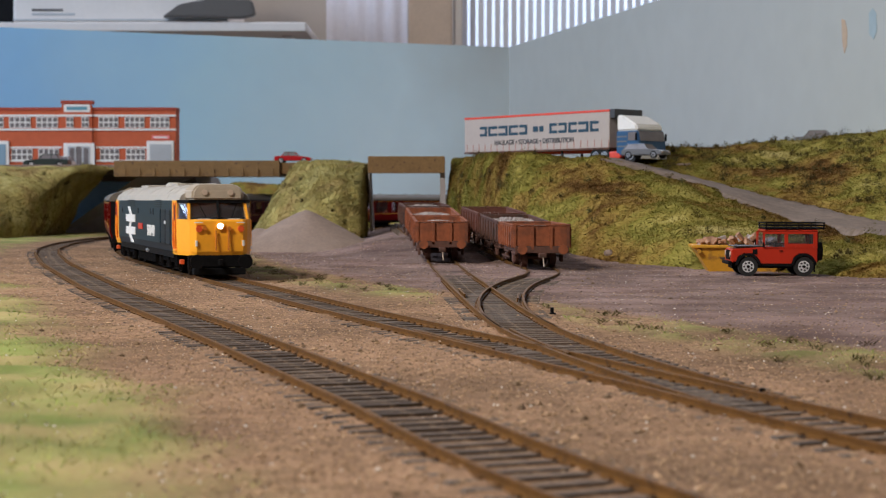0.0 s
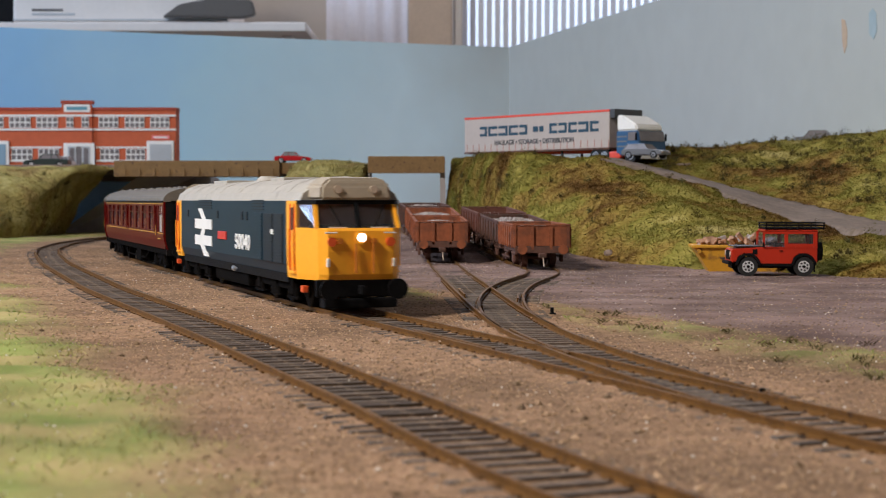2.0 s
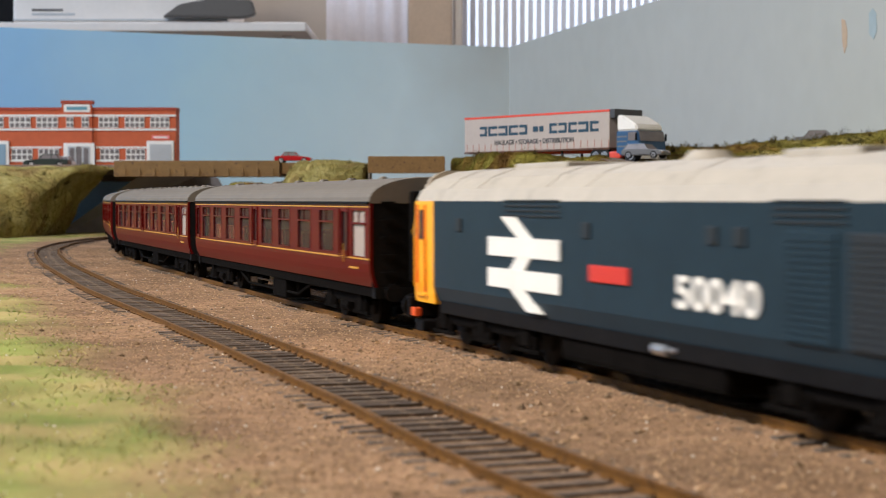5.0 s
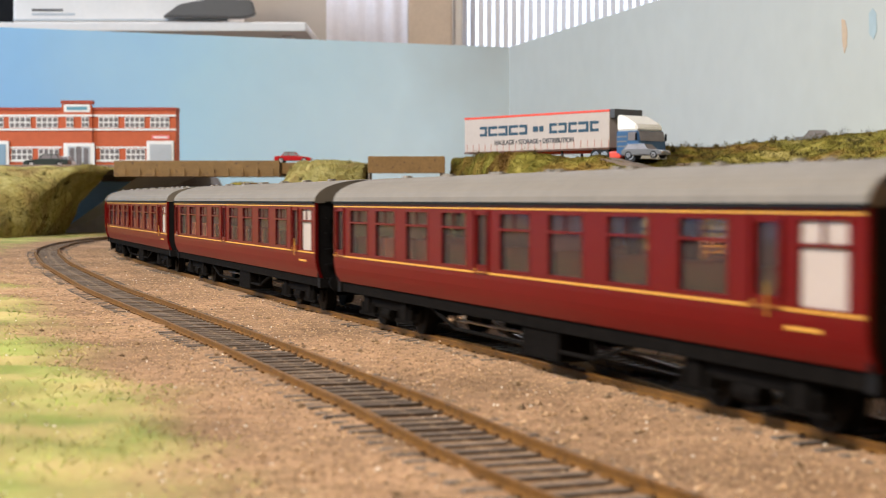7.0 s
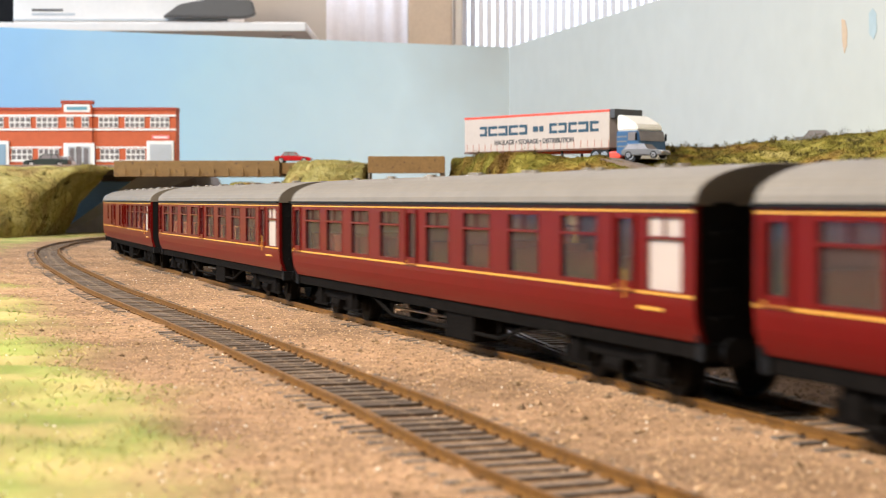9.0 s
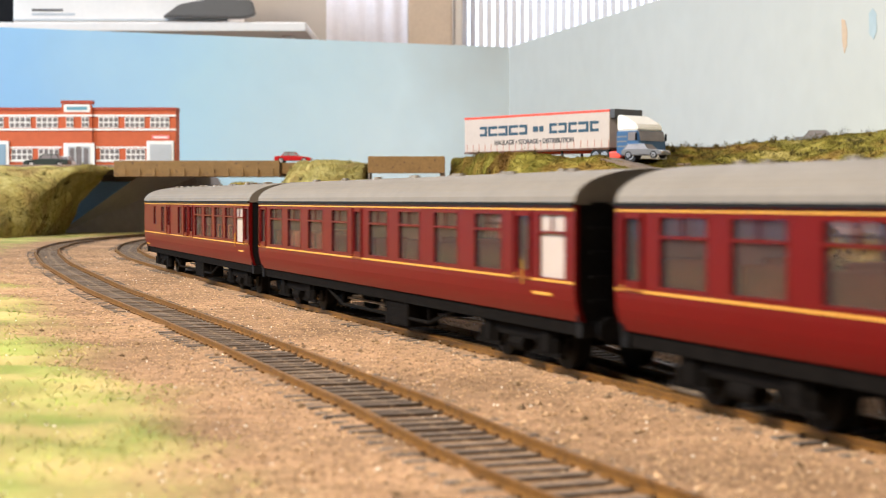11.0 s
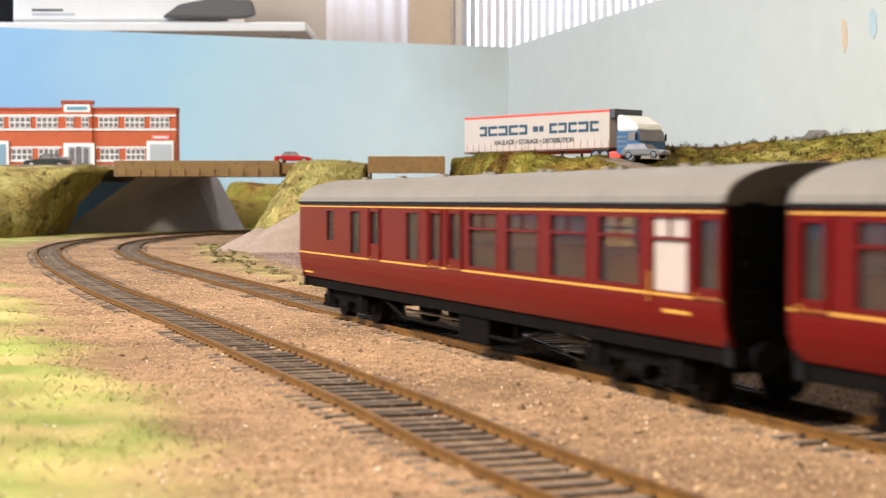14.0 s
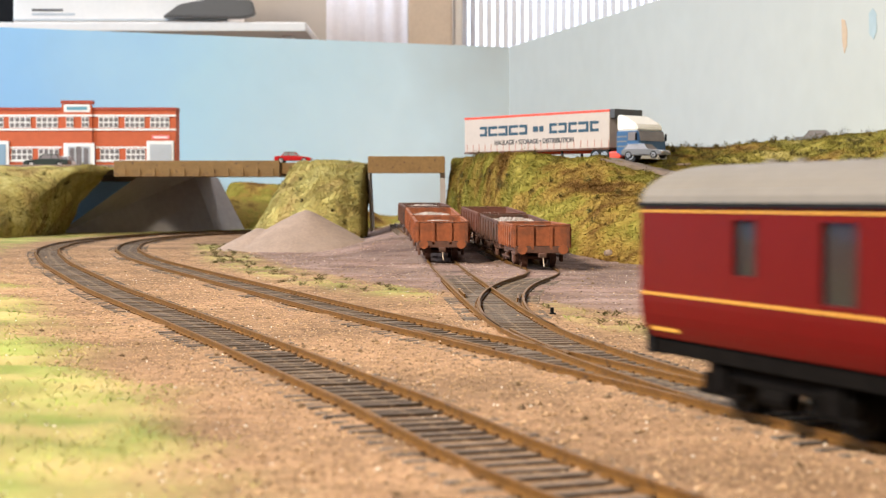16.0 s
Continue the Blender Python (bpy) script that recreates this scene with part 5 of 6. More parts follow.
# ---- wagons in the siding ----
def wagon(material, label, load):
    t = thing("mineral_wagon", Matrix(), label, "railway wagon", "wagons in the sidings")
    h, w, z0, z1 = .0330, .0155, .0124, .0236
    for s in (-1, 1):
        b = boxpart("side_wall", (-h, s * w - .0005, z0), (h, s * w + .0005, z1), material, t, .0002)
        for x in (-.031, -.0205, -.0105, 0, .0105, .0205, .031):
            boxpart("stanchion", (x - .0007, min(s * (w + .0004), s * (w + .0013)), z0 - .001), (x + .0007, max(s * (w + .0004), s * (w + .0013)), z1 - .0006), material, b)
        boxpart("rim", (-h - .0004, s * w - .0009, z1), (h + .0004, s * w + .0009, z1 + .0008), material, b, .0002)
        boxpart("solebar", (-h, s * .0125 - .0007, .0088), (h, s * .0125 + .0007, z0), RUST_D, t)
        bm = B()
        for x in (-.0165, .0165):
            box(bm, (x - .0030, s * .0134 - .0008, .0030), (x + .0030, s * .0134 + .0008, .0070), .0004)
            box(bm, (x - .0085, s * .0134 - .0006, .0074), (x + .0085, s * .0134 + .0006, .0086), .0003)
        part("axlebox", bm, RUST_D, t)
        part("brake_lever", box(B(), (-.026, s * .0148 - .0003, .0048), (.006, s * .0148 + .0003, .0056)), RUST_D, t)
    for e in (-1, 1):
        b = boxpart("end_wall", (min(e * h, e * (h - .001)), -w + .0004, z0), (max(e * h, e * (h - .001)), w - .0004, z1), material, t, .0002)
        for y in (-.0052, .0052):
            boxpart("end_post", (min(e * h, e * (h + .0010)), y - .0008, z0 - .002), (max(e * h, e * (h + .0010)), y + .0008, z1 - .0004), material, b)
        for y in (-.0149, .0149):
            boxpart("corner_post", (min(e * (h - .0004), e * (h + .0006)), y - .0007, z0 - .001), (max(e * (h - .0004), e * (h + .0006)), y + .0007, z1), material, b)
        boxpart("rim", (min(e * (h + .0005), e * (h - .0012)), -w - .0002, z1 + .0001), (max(e * (h + .0005), e * (h - .0012)), w + .0002, z1 + .0009), material, b, .0002)
        boxpart("headstock", (min(e * (h - .001), e * (h + .0010)), -.0150, .0084), (max(e * (h - .001), e * (h + .0010)), .0150, z0 - .0002), RUST_D, t, .0003)
        for y in (-.0113, .0113):
            bm = cyl(B(), (e * h, y, .0106), (e * (h + .0042), y, .0106), .0014, 12)
            cyl(bm, (e * (h + .0042), y, .0106), (e * (h + .0049), y, .0106), .0027, 16)
            part("buffer", bm, material, t, "rusty round buffer")
        bm = box(B(), (min(e * h, e * (h + .006)), -.0020, .0060), (max(e * h, e * (h + .006)), .0020, .0086), .0006)
        part("coupling", bm, RUST_D, t)
        part("coupling_hook", cyl(B(), (e * (h + .0055), 0, .0065), (e * (h + .0065), .0004, .0012), .0004, 6), LENS, t)
    boxpart("floor", (-h + .001, -w + .0005, z0 + .0001), (h - .001, w - .0005, z0 + .001), RUST_D, t)
    for x in (-.0165, .0165):
        wheelset(t, x, .0052, RUST_D)
    nx, ny = 22, 12
    xs, ys = np.linspace(-h + .0012, h - .0012, nx), np.linspace(-w + .0007, w - .0007, ny)
    v = [(x, y, load + .0030 * (1 - (x / h) ** 2) * (1 - (y / w) ** 2) + .0011 * noise.noise((x * 300, y * 300, load * 999))) for x in xs for y in ys]
    f = [(i * ny + j, (i + 1) * ny + j, (i + 1) * ny + j + 1, i * ny + j + 1) for i in range(nx - 1) for j in range(ny - 1)]
    raw("stone_load", v, f, LOAD, t, "heap of pale crushed stone")
    n = 260
    p = np.stack([RNG.uniform(-h + .003, h - .003, n), RNG.uniform(-w + .002, w - .002, n), np.zeros(n)], 1)
    p[:, 2] = load + .0030 * (1 - (p[:, 0] / h) ** 2) * (1 - (p[:, 1] / w) ** 2) + .0006
    tagged(chips("loose_stone", p, .0005 + .0006 * RNG.rand(n), LOAD, t, .9), kind="stuff")
    return t


def park_wagons():
    a = wagon(RUST, "rusty orange-brown open wagon loaded with crushed stone", .0192)
    d = wagon(RUST_D, "dark brown weathered open wagon loaded with crushed stone", .0203)
    r = wagon(RUST_R, "faded red-brown open wagon loaded with stone", .0180)
    boxpart("white_mark", (.0075, .0158, .0165), (.0090, .0164, .0190), WHITE, d)
    boxpart("white_mark", (.0075, -.0164, .0165), (.0090, -.0158, .0190), WHITE, d)
    first = {"a": True, "d": True, "r": True}
    for line, start, kinds in ((SIDE_A, (0.0, .985), (a, a, d)), (SIDE_B, (.0525, .903), (a, d, r))):
        s = s_near(line, *start)
        for ob in kinds:
            p, q = on_line(line, s - .018), on_line(line, s + .018)
            c = (p + q) / 2
            m = pose(c[0], c[1], c[2], 0, -math.degrees(math.atan2(p[2] - q[2], .036)), math.degrees(math.atan2(p[1] - q[1], p[0] - q[0])))
            if first.get(ob.name[:1] + str(id(ob)), True):
                ob.matrix_basis = m
                first[ob.name[:1] + str(id(ob))] = False
            else:
                copy_thing(ob, m)
            s += .0765


park_wagons()


# ---- gravel heap ----
def gravel_heap():
    n, m = 46, 30
    cx, cy = -.113, 1.225
    xs, ys = np.linspace(-.080, .075, n), np.linspace(-.060, .060, m)
    v = []
    for x in xs:
        for y in ys:
            h1 = .034 - .034 * math.hypot(x - .006, y) / .062
            h2 = .019 - .019 * math.hypot(x + .030, y + .006) / .036
            k = max(h1, h2, -.004)
            z = k - .0012 * max(0, (k - .028) / .006) + .0007 * noise.noise((x * 60, y * 60, 3)) + .0004 * noise.noise((x * 220, y * 220, 7))
            v.append((cx + x, cy + y, -.0030 + z))
    f = [(i * m + j, (i + 1) * m + j, (i + 1) * m + j + 1, i * m + j + 1) for i in range(n - 1) for j in range(m - 1)]
    t = raw("spoil_heap", v, f, HEAP, smooth=True)
    tagged(t, "heap of fine pinkish-brown gravel with two peaks", "gravel heap")


gravel_heap()
GROUND_Z = -.0021


# ---- skip ----
def skip_bin():
    t = thing("skip", pose(.163, .862, GROUND_Z, 0, 0, -4), "yellow scratched metal skip full of rubble", "skip")
    bm = skin(B(), [[(-.0175, -.0105, 0), (.0175, -.0105, 0), (.0175, .0105, 0), (-.0175, .0105, 0)],
                    [(-.0255, -.0125, .0125), (.0255, -.0125, .0125), (.0255, .0125, .0125), (-.0255, .0125, .0125)],
                    [(-.0258, -.0126, .0145), (.0258, -.0126, .0145), (.0258, .0126, .0145), (-.0258, .0126, .0145)]])
    part("bin", bm, SKIPY, t)
    for y in (-.0131, .0131):
        boxpart("rim", (-.0265, y - .0008, .0130), (.0265, y + .0008, .0147), SKIPY, t, .0004)
    for x in (-.0262, .0262):
        boxpart("rim", (x - .0008, -.0121, .0131), (x + .0008, .0121, .0146), SKIPY, t, .0004)
    for x in (-.0235, .0235):
        for y in (-.0136, .0136):
            part("lifting_lug", cyl(B(), (x, y - .0010, .0112), (x, y + .0010, .0112), .0012, 10), SKIPY, t)
    for x, z, l in ((-.012, .0072, .011), (.001, .0060, .013), (-.008, .0048, .008), (.006, .0082, .009)):
        y = -.0105 - .0020 * z / .0125
        boxpart("faded_marking", (x, y - .0003, z), (x + l, y + .0003, z + .0007), DARKGREY, t)
    for i in range(64):
        x, y = RNG.uniform(-.021, .021), RNG.uniform(-.009, .009)
        k = .0008 + .0012 * RNG.rand()
        bm = box(B(), (-k * 1.6, -k, -k * .6), (k * 1.6, k, k * .6), k * .2)
        ob = part("rubble_piece", bm, RUBBLE if RNG.rand() < .75 else LOAD, t)
        ob.matrix_basis = pose(x, y, .0150 + .0042 * (1 - (x / .024) ** 2) * RNG.rand(), *RNG.uniform(-50, 50, 3))


skip_bin()


# ---- road vehicles ----
def wheel(parent, x, y, r, wd, rim_mat, out):
    tyre = part("wheel", cyl(B(), (x, y - wd / 2, r), (x, y + wd / 2, r), r, 26), TYRE, parent, "black rubber tyre")
    bmesh_rim = cyl(B(), (x, y + out * (wd / 2 - .0002), r), (x, y + out * (wd / 2 + .00015), r), r * .60, 20)
    rim = part("rim", bmesh_rim, rim_mat, tyre)
    hub = cyl(B(), (x, y + out * (wd / 2 + .0001), r), (x, y + out * (wd / 2 + .0005), r), r * .16, 10)
    part("hub", hub, BLACK, tyre)
    sp = B()
    for i in range(7):
        a = 2 * math.pi * i / 7
        cyl(sp, (x + r * .40 * math.cos(a), y + out * (wd / 2 + .0001), r + r * .40 * math.sin(a)), (x + r * .40 * math.cos(a), y + out * (wd / 2 + .00025), r + r * .40 * math.sin(a)), r * .105, 8)
    part("rim_hole", sp, BLACK, tyre)
    return tyre


def off_road_car():
    t = thing("off_road_car", pose(.1705, .8135, GROUND_Z, 0, 0, 178.0), "red boxy off-road car with black roof rack and bonnet", "car")
    w = .0112
    # outline of the lower body in x (forward) and z
    low = B()
    prism(low, [(-.0235, .0070), (-.0235, .0150), (.0065, .0150), (.0240, .0140), (.0250, .0130), (.0250, .0072),
                (.0222, .0072), (.0212, .0100), (.0185, .0114), (.0130, .0114), (.0103, .0098), (.0093, .0062),
                (-.0095, .0062), (-.0105, .0098), (-.0132, .0114), (-.0182, .0114), (-.0209, .0098), (-.0218, .0070)], -w, w)
    bmesh.ops.bevel(low, geom=[e for e in low.edges if abs(e.verts[0].co.y - e.verts[1].co.y) < 1e-6], offset=.0004, segments=2, affect="EDGES")
    part("body", low, ROVER, t, "glossy vermilion red body")
    boxpart("bonnet", (.0070, -w + .0014, .0149), (.0238, w - .0014, .0156), DARKGREY, t, .0005, "matt black bonnet")
    zt = .0228
    for s in (-1, 1):
        y0, y1 = sorted((s * (w - .0006), s * (w - .0014)))
        for nm, x0, x1, za, zb2 in (("rear_pillar", -.0235, -.0212, .0150, .0216), ("centre_pillar", -.0070, -.0050, .0150, .0216), ("front_pillar", .0060, .0072, .0150, zt), ("roof_rail", -.0235, .0060, .0216, zt), ("rear_panel", -.0212, -.0070, .0150, .0166)):
            boxpart(nm, (x0, y0, za), (x1, y1, zb2), ROVER, t)
    boxpart("roof", (-.0238, -w + .0004, zt), (.0064, w - .0004, zt + .0011), ROVER, t, .0006)
    for s in (-1, 1):
        for x0, x1, za in ((-.0212, -.0070, .0166), (-.0050, .0060, .0150)):
            y = s * (w - .0011)
            p = boxpart("side_window", (x0, y - .0001, za), (x1, y + .0001, .0216), DARKGLASS, t)
            p.visible_shadow = False
        boxpart("waist_rail", (-.0236, min(s * w, s * (w + .0003)), .0146), (.0068, max(s * w, s * (w + .0003)), .0150), ROVER, t)
        boxpart("side_vent", (.0125 - .002, min(s * w, s * (w + .0002)), .0113), (.0130, max(s * w, s * (w + .0002)), .0138), BLACK, t)
        boxpart("door_handle", (-.0040, min(s * w, s * (w + .0005)), .0128), (-.0020, max(s * w, s * (w + .0005)), .0132), BLACK, t)
        boxpart("sill", (-.0095, s * (w - .0004) - .0006, .0050), (.0093, s * (w - .0004) + .0006, .0061), BLACK, t, .0003)
        for c in (-.0157, .0157):
            arch = B()
            pts = [(c + .0072 * math.cos(a), .0048 + .0070 * math.sin(a)) for a in np.linspace(.15, math.pi - .15, 12)]
            pts += [(c + .0059 * math.cos(a), .0048 + .0058 * math.sin(a)) for a in np.linspace(math.pi - .15, .15, 12)]
            prism(arch, pts, min(s * (w - .001), s * (w + .0011)), max(s * (w - .001), s * (w + .0011)))
            part("wheel_arch", arch, BLACK, t)
            wheel(t, c, s * (w - .0012), .0050, .0034, RIM, s)
        part("mirror", box(B(), (.0068, s * (w + .0006) - .0007, .0150), (.0076, s * (w + .0006) + .0007, .0174), .0002), BLACK, t)
        part("headlamp", cyl(B(), (.0249, s * .0082, .0112), (.0256, s * .0082, .0112), .0014, 14), LENS, t)
        boxpart("mud_flap", (-.0222, s * .0095 - .0014, .0022), (-.0218, s * .0095 + .0014, .0070), BLACK, t)
    ws = skin(B(), [[(.0070, -w + .0012, .0152), (.0070, w - .0012, .0152), (.0060, w - .0014, zt - .0003), (.0060, -w + .0014, zt - .0003)], [(.0074, -w + .0012, .0152), (.0074, w - .0012, .0152), (.0064, w - .0014, zt - .0003), (.0064, -w + .0014, zt - .0003)]])
    part("windscreen", ws, DARKGLASS, t).visible_shadow = False
    boxpart("rear_door", (-.0242, -w + .0008, .0072), (-.0234, w - .0008, zt), BLACK, t, .0002)
    boxpart("bumper", (.0250, -w, .0060), (.0268, w, .0078), BLACK, t, .0003)
    boxpart("grille", (.0249, -.0062, .0085), (.0254, .0062, .0132), BLACK, t)
    part("spare_wheel", cyl(B(), (-.0280, 0, .0125), (-.0243, 0, .0125), .0048, 24), TYRE, t, "black spare wheel on the rear door")
    boxpart("chassis", (-.0220, -.0065, .0040), (.0240, .0065, .0062), BLACK, t)
    for s in (-1, 1):
        bm = box(B(), (-.0040, s * .0055 - .003, .0085), (.0005, s * .0055 + .003, .0170), .0008)
        part("seat", bm, BLACK, t)
    boxpart("roof_rack", (-.0272, -w + .0010, .0239), (.0055, w - .0010, .0243), BLACK, t, 0, "black tubular roof rack")
    return t


def finish_rack(t):
    rack = [o for o in t.children if o.name.startswith("roof_rack")][0]
    w = .0112
    for z in (.0247, .0260, .0273):
        for y in (-w + .0002, w - .0002):
            part("rail", cyl(B(), (-.0275, y, z), (.0058, y, z), .00038, 6), BLACK, rack)
        for x in (-.0275, .0058):
            part("rail", cyl(B(), (x, -w, z), (x, w, z), .00038, 6), BLACK, rack)
    for x in (-.0270, -.0200, -.0130, -.0060, .0010, .0052):
        for y in (-w + .0002, w - .0002):
            part("post", cyl(B(), (x, y, .0238), (x, y, .0273), .00035, 6), BLACK, rack)
    for i in range(9):
        x = -.0265 + i * .0038
        boxpart("slat", (x, -w + .0004, .0244), (x + .0016, w - .0004, .0249), BLACK, rack)


def shorten(t, f):
    """A short wheelbase: all but the wheels draw in along the car."""
    for ob in t.children_recursive:
        top = ob.parent if ob.parent is not t else ob
        xs = [v.co.x for v in ob.data.vertices]
        if top.name.startswith("wheel") and not top.name.startswith("wheel_arch"):
            dx = (f - 1) * (.0157 if sum(xs) > 0 else -.0157)
            for v in ob.data.vertices:
                v.co.x += dx
        else:
            for v in ob.data.vertices:
                v.co.x *= f


OFF_ROAD = off_road_car()
finish_rack(OFF_ROAD)
shorten(OFF_ROAD, 0.90)


def saloon(m, paint, label, scale=1.0, estate=False):
    t = thing("parked_car", m, label, "car")
    w = .0112 * scale
    k = scale
    bm = B()
    prof = [(-.026, .0040), (-.0265, .0085), (-.0255, .0105), (-.0150, .0112), (.0080, .0110), (.0235, .0092), (.0262, .0080), (.0265, .0042)]
    prism(bm, [(x * k, z * k) for x, z in prof], -w, w)
    bmesh.ops.bevel(bm, geom=bm.edges[:], offset=.0008 * k, segments=2, affect="EDGES")
    part("body", bm, paint, t)
    back = -.0245 if estate else -.0170
    gl = skin(B(), [[(x * k, y * w, .0108 * k) for x, y in ((back, -.92), (.0095, -.92), (.0095, .92), (back, .92))],
                    [(x * k, y * w, .0163 * k) for x, y in ((back + .005, -.74), (.0030, -.74), (.0030, .74), (back + .005, .74))]])
    part("glasshouse", gl, PANE_D, t, "dark car windows")
    rf = box(B(), ((back + .0048) * k, -.76 * w, .0160 * k), (.0034 * k, .76 * w, .0170 * k), .0004 * k)
    part("roof", rf, BLACK if paint is CARRED else paint, t)
    for s in (-1, 1):
        for x in (-.0062, back + .002, .0085):
            bm = cyl(B(), (x * k, s * .92 * w, .0110 * k), ((x if x == -.0062 else (back + .005 if x < 0 else .0030)) * k, s * .75 * w, .0163 * k), .0005 * k, 6)
            part("pillar", bm, paint, t)
        for x in (-.0165, .0165):
            wheel(t, x * k, s * (w - .0008), .0043 * k, .0026 * k, SILVER, s)
        part("headlamp", box(B(), (.0258 * k, s * .7 * w - .0012, .0066 * k), (.0267 * k, s * .7 * w + .0012, .0082 * k), .0002), LENS, t)
    boxpart("bumper", (.0258 * k, -w * .96, .0044 * k), (.0270 * k, w * .96, .0060 * k), CARSILVER, t, .0003)
    return t


saloon(pose(-.1720, 1.81, .0785, 0, 0, -3), CARRED, "red small car with black roof parked on the bridge", .8)
saloon(pose(-.523, 2.08, .0785, 0, 0, 182), CARDARK, "dark green car parked before the factory", 1.12)
saloon(pose(-.529, 2.14, .0785, 0, 0, 178), CARWHITE, "white estate car parked before the factory", 1.05, True)
saloon(pose(.1580, 1.226, .0690, 0, 0, -38), CARSILVER, "silver grey car beside the lorry", .68, True)
saloon(pose(.355, 1.47, .0850, 0, 0, -20), CARSILVER, "silver car half hidden behind the bank", 1.0)


def lorry():
    d = Vector((.643, -.766, 0))
    n = Vector((.766, .643, 0))
    c = Vector((.0786, 1.37, .0672)) + n * .0167
    m = Matrix.Translation(c) @ Matrix.Rotation(math.atan2(d.y, d.x), 4, "Z")
    t = thing("lorry_trailer", m, "grey curtain-sided lorry trailer with blue lettering", "trailer")
    h, w, z0, z1 = .0915, .0167, .0130, .0442
    boxpart("box_body", (-h, -w, z0), (h, w, z1), CURTAIN, t, .0005, "pale grey curtain side")
    boxpart("roof_trim", (-h - .0003, -w - .0003, z1 - .0016), (h + .0003, w + .0003, z1 + .0004), REDTRIM, t, .0003, "red top rail")
    boxpart("headboard", (h + .0004, -w, z1 - .0070), (h + .0060, w, z1 + .0006), DARKGREY, t, .0006)
    boxpart("side_rail", (-h, -w - .0004, z0 - .0014), (h, w + .0004, z0 + .0001), RUST_D, t)
    for i in range(23):
        x = -h + .004 + i * .0081
        for s in (-1, 1):
            boxpart("strap", (x - .0003, min(s * w, s * (w + .0003)), z0), (x + .0003, max(s * w, s * (w + .0003)), z0 + .0068), STRAP, t)
    # the firm's name as plain bracket shapes, one to a letter
    x = -.070
    for k, wd in enumerate((5.5, 7, 7, 7, 6, 0, 3.6, 3, 0, 5.5, 6, 6, 7, 6)):
        if wd == 0:
            x += .0056
            continue
        half = .0024 if k in (6, 7) else .0044
        for s in (-1, 1):
            bm = B()
            y0, y1 = min(s * w, s * (w + .0003)), max(s * w, s * (w + .0003))
            x1 = x + wd * .00170
            stem = x if k % 2 else x1 - .0028
            box(bm, (stem, y0, .0312 - half), (stem + .0028, y1, .0312 + half))
            for z in (.0312 - half, .0312 + half - .0024):
                box(bm, (x, y0 - s * .00004, z), (x1, y1 - s * .00004, z + .0024))
            part("name_shape", bm, NAVY, t)
        x += wd * .00170 + .0018
    for s, mm in ((-1, SIDE_R), (1, SIDE_L)):
        lettering("small_lettering", "HAULAGE • STORAGE • DISTRIBUTION", .0058, DARKGREY, t, Matrix.Translation((.0, s * (w + .0002), .0205)) @ mm, 1.0)
    for x in (-.060, -.048, -.036):
        for s in (-1, 1):
            wheel(t, x, s * (w - .003), .0062, .0050, SILVER, s)
    boxpart("chassis", (-h + .004, -.006, .0095), (h, .006, .0116), REDTRIM, t)
    bm = B()
    for s in (-1, 1):
        box(bm, (.030, s * .012 - .0007, .0005), (.032, s * .012 + .0007, .0116))
    part("landing_leg", bm, DARKGREY, t)
    # tractor unit
    m2 = m @ Matrix.Translation((.092, 0, 0))
    u = thing("lorry_cab", m2, "blue and white lorry tractor unit with red chassis", "lorry")
    cabb = B()
    prism(cabb, [(.0065, .0080), (.0065, .0262), (.0300, .0262), (.0322, .0180), (.0325, .0060), (.0120, .0060)], -.0160, .0160)
    bmesh.ops.bevel(cabb, geom=cabb.edges[:], offset=.0007, segments=2, affect="EDGES")
    part("cab", cabb, CABBLUE, u, "dark blue cab")
    df = B()
    prism(df, [(.0070, .0262), (.0070, .0395), (.0130, .0392), (.0285, .0310), (.0300, .0262)], -.0158, .0158)
    bmesh.ops.bevel(df, geom=df.edges[:], offset=.0012, segments=2, affect="EDGES")
    part("wind_deflector", df, WHITE, u, "white roof wind deflector")
    sc = skin(B(), [[(.0302, y, .0258), (.0323, y, .0178), (.0327, y, .0178), (.0306, y, .0258)] for y in (-.0145, .0145)])
    part("windscreen", sc, PANE_D, u)
    for s in (-1, 1):
        boxpart("side_window", (.0200, min(s * .0160, s * .0163), .0182), (.0292, max(s * .0160, s * .0163), .0250), PANE_D, u, .0001)
        boxpart("mirror", (.0300, s * .0178 - .0008, .0180), (.0310, s * .0178 + .0008, .0240), BLACK, u, .0002)
        for i in range(3):
            boxpart("side_stripe", (.0072, min(s * .0160, s * .0162), .0130 + i * .0040), (.0185, max(s * .0160, s * .0162), .0142 + i * .0040), CARSILVER, u)
        boxpart("fuel_tank", (-.0020, s * .0135 - .0025, .0040), (.0110, s * .0135 + .0025, .0098), REDTRIM, u, .0012, "red side tank")
        for x in (-.0170, -.0070, .0225):
            wheel(u, x, s * .0135, .0062, .0050, SILVER, s)
    boxpart("chassis", (-.0240, -.006, .0060), (.0300, .006, .0094), REDTRIM, u)
    boxpart("bumper", (.0318, -.0160, .0030), (.0335, .0160, .0075), WHITE, u, .0004)


lorry()


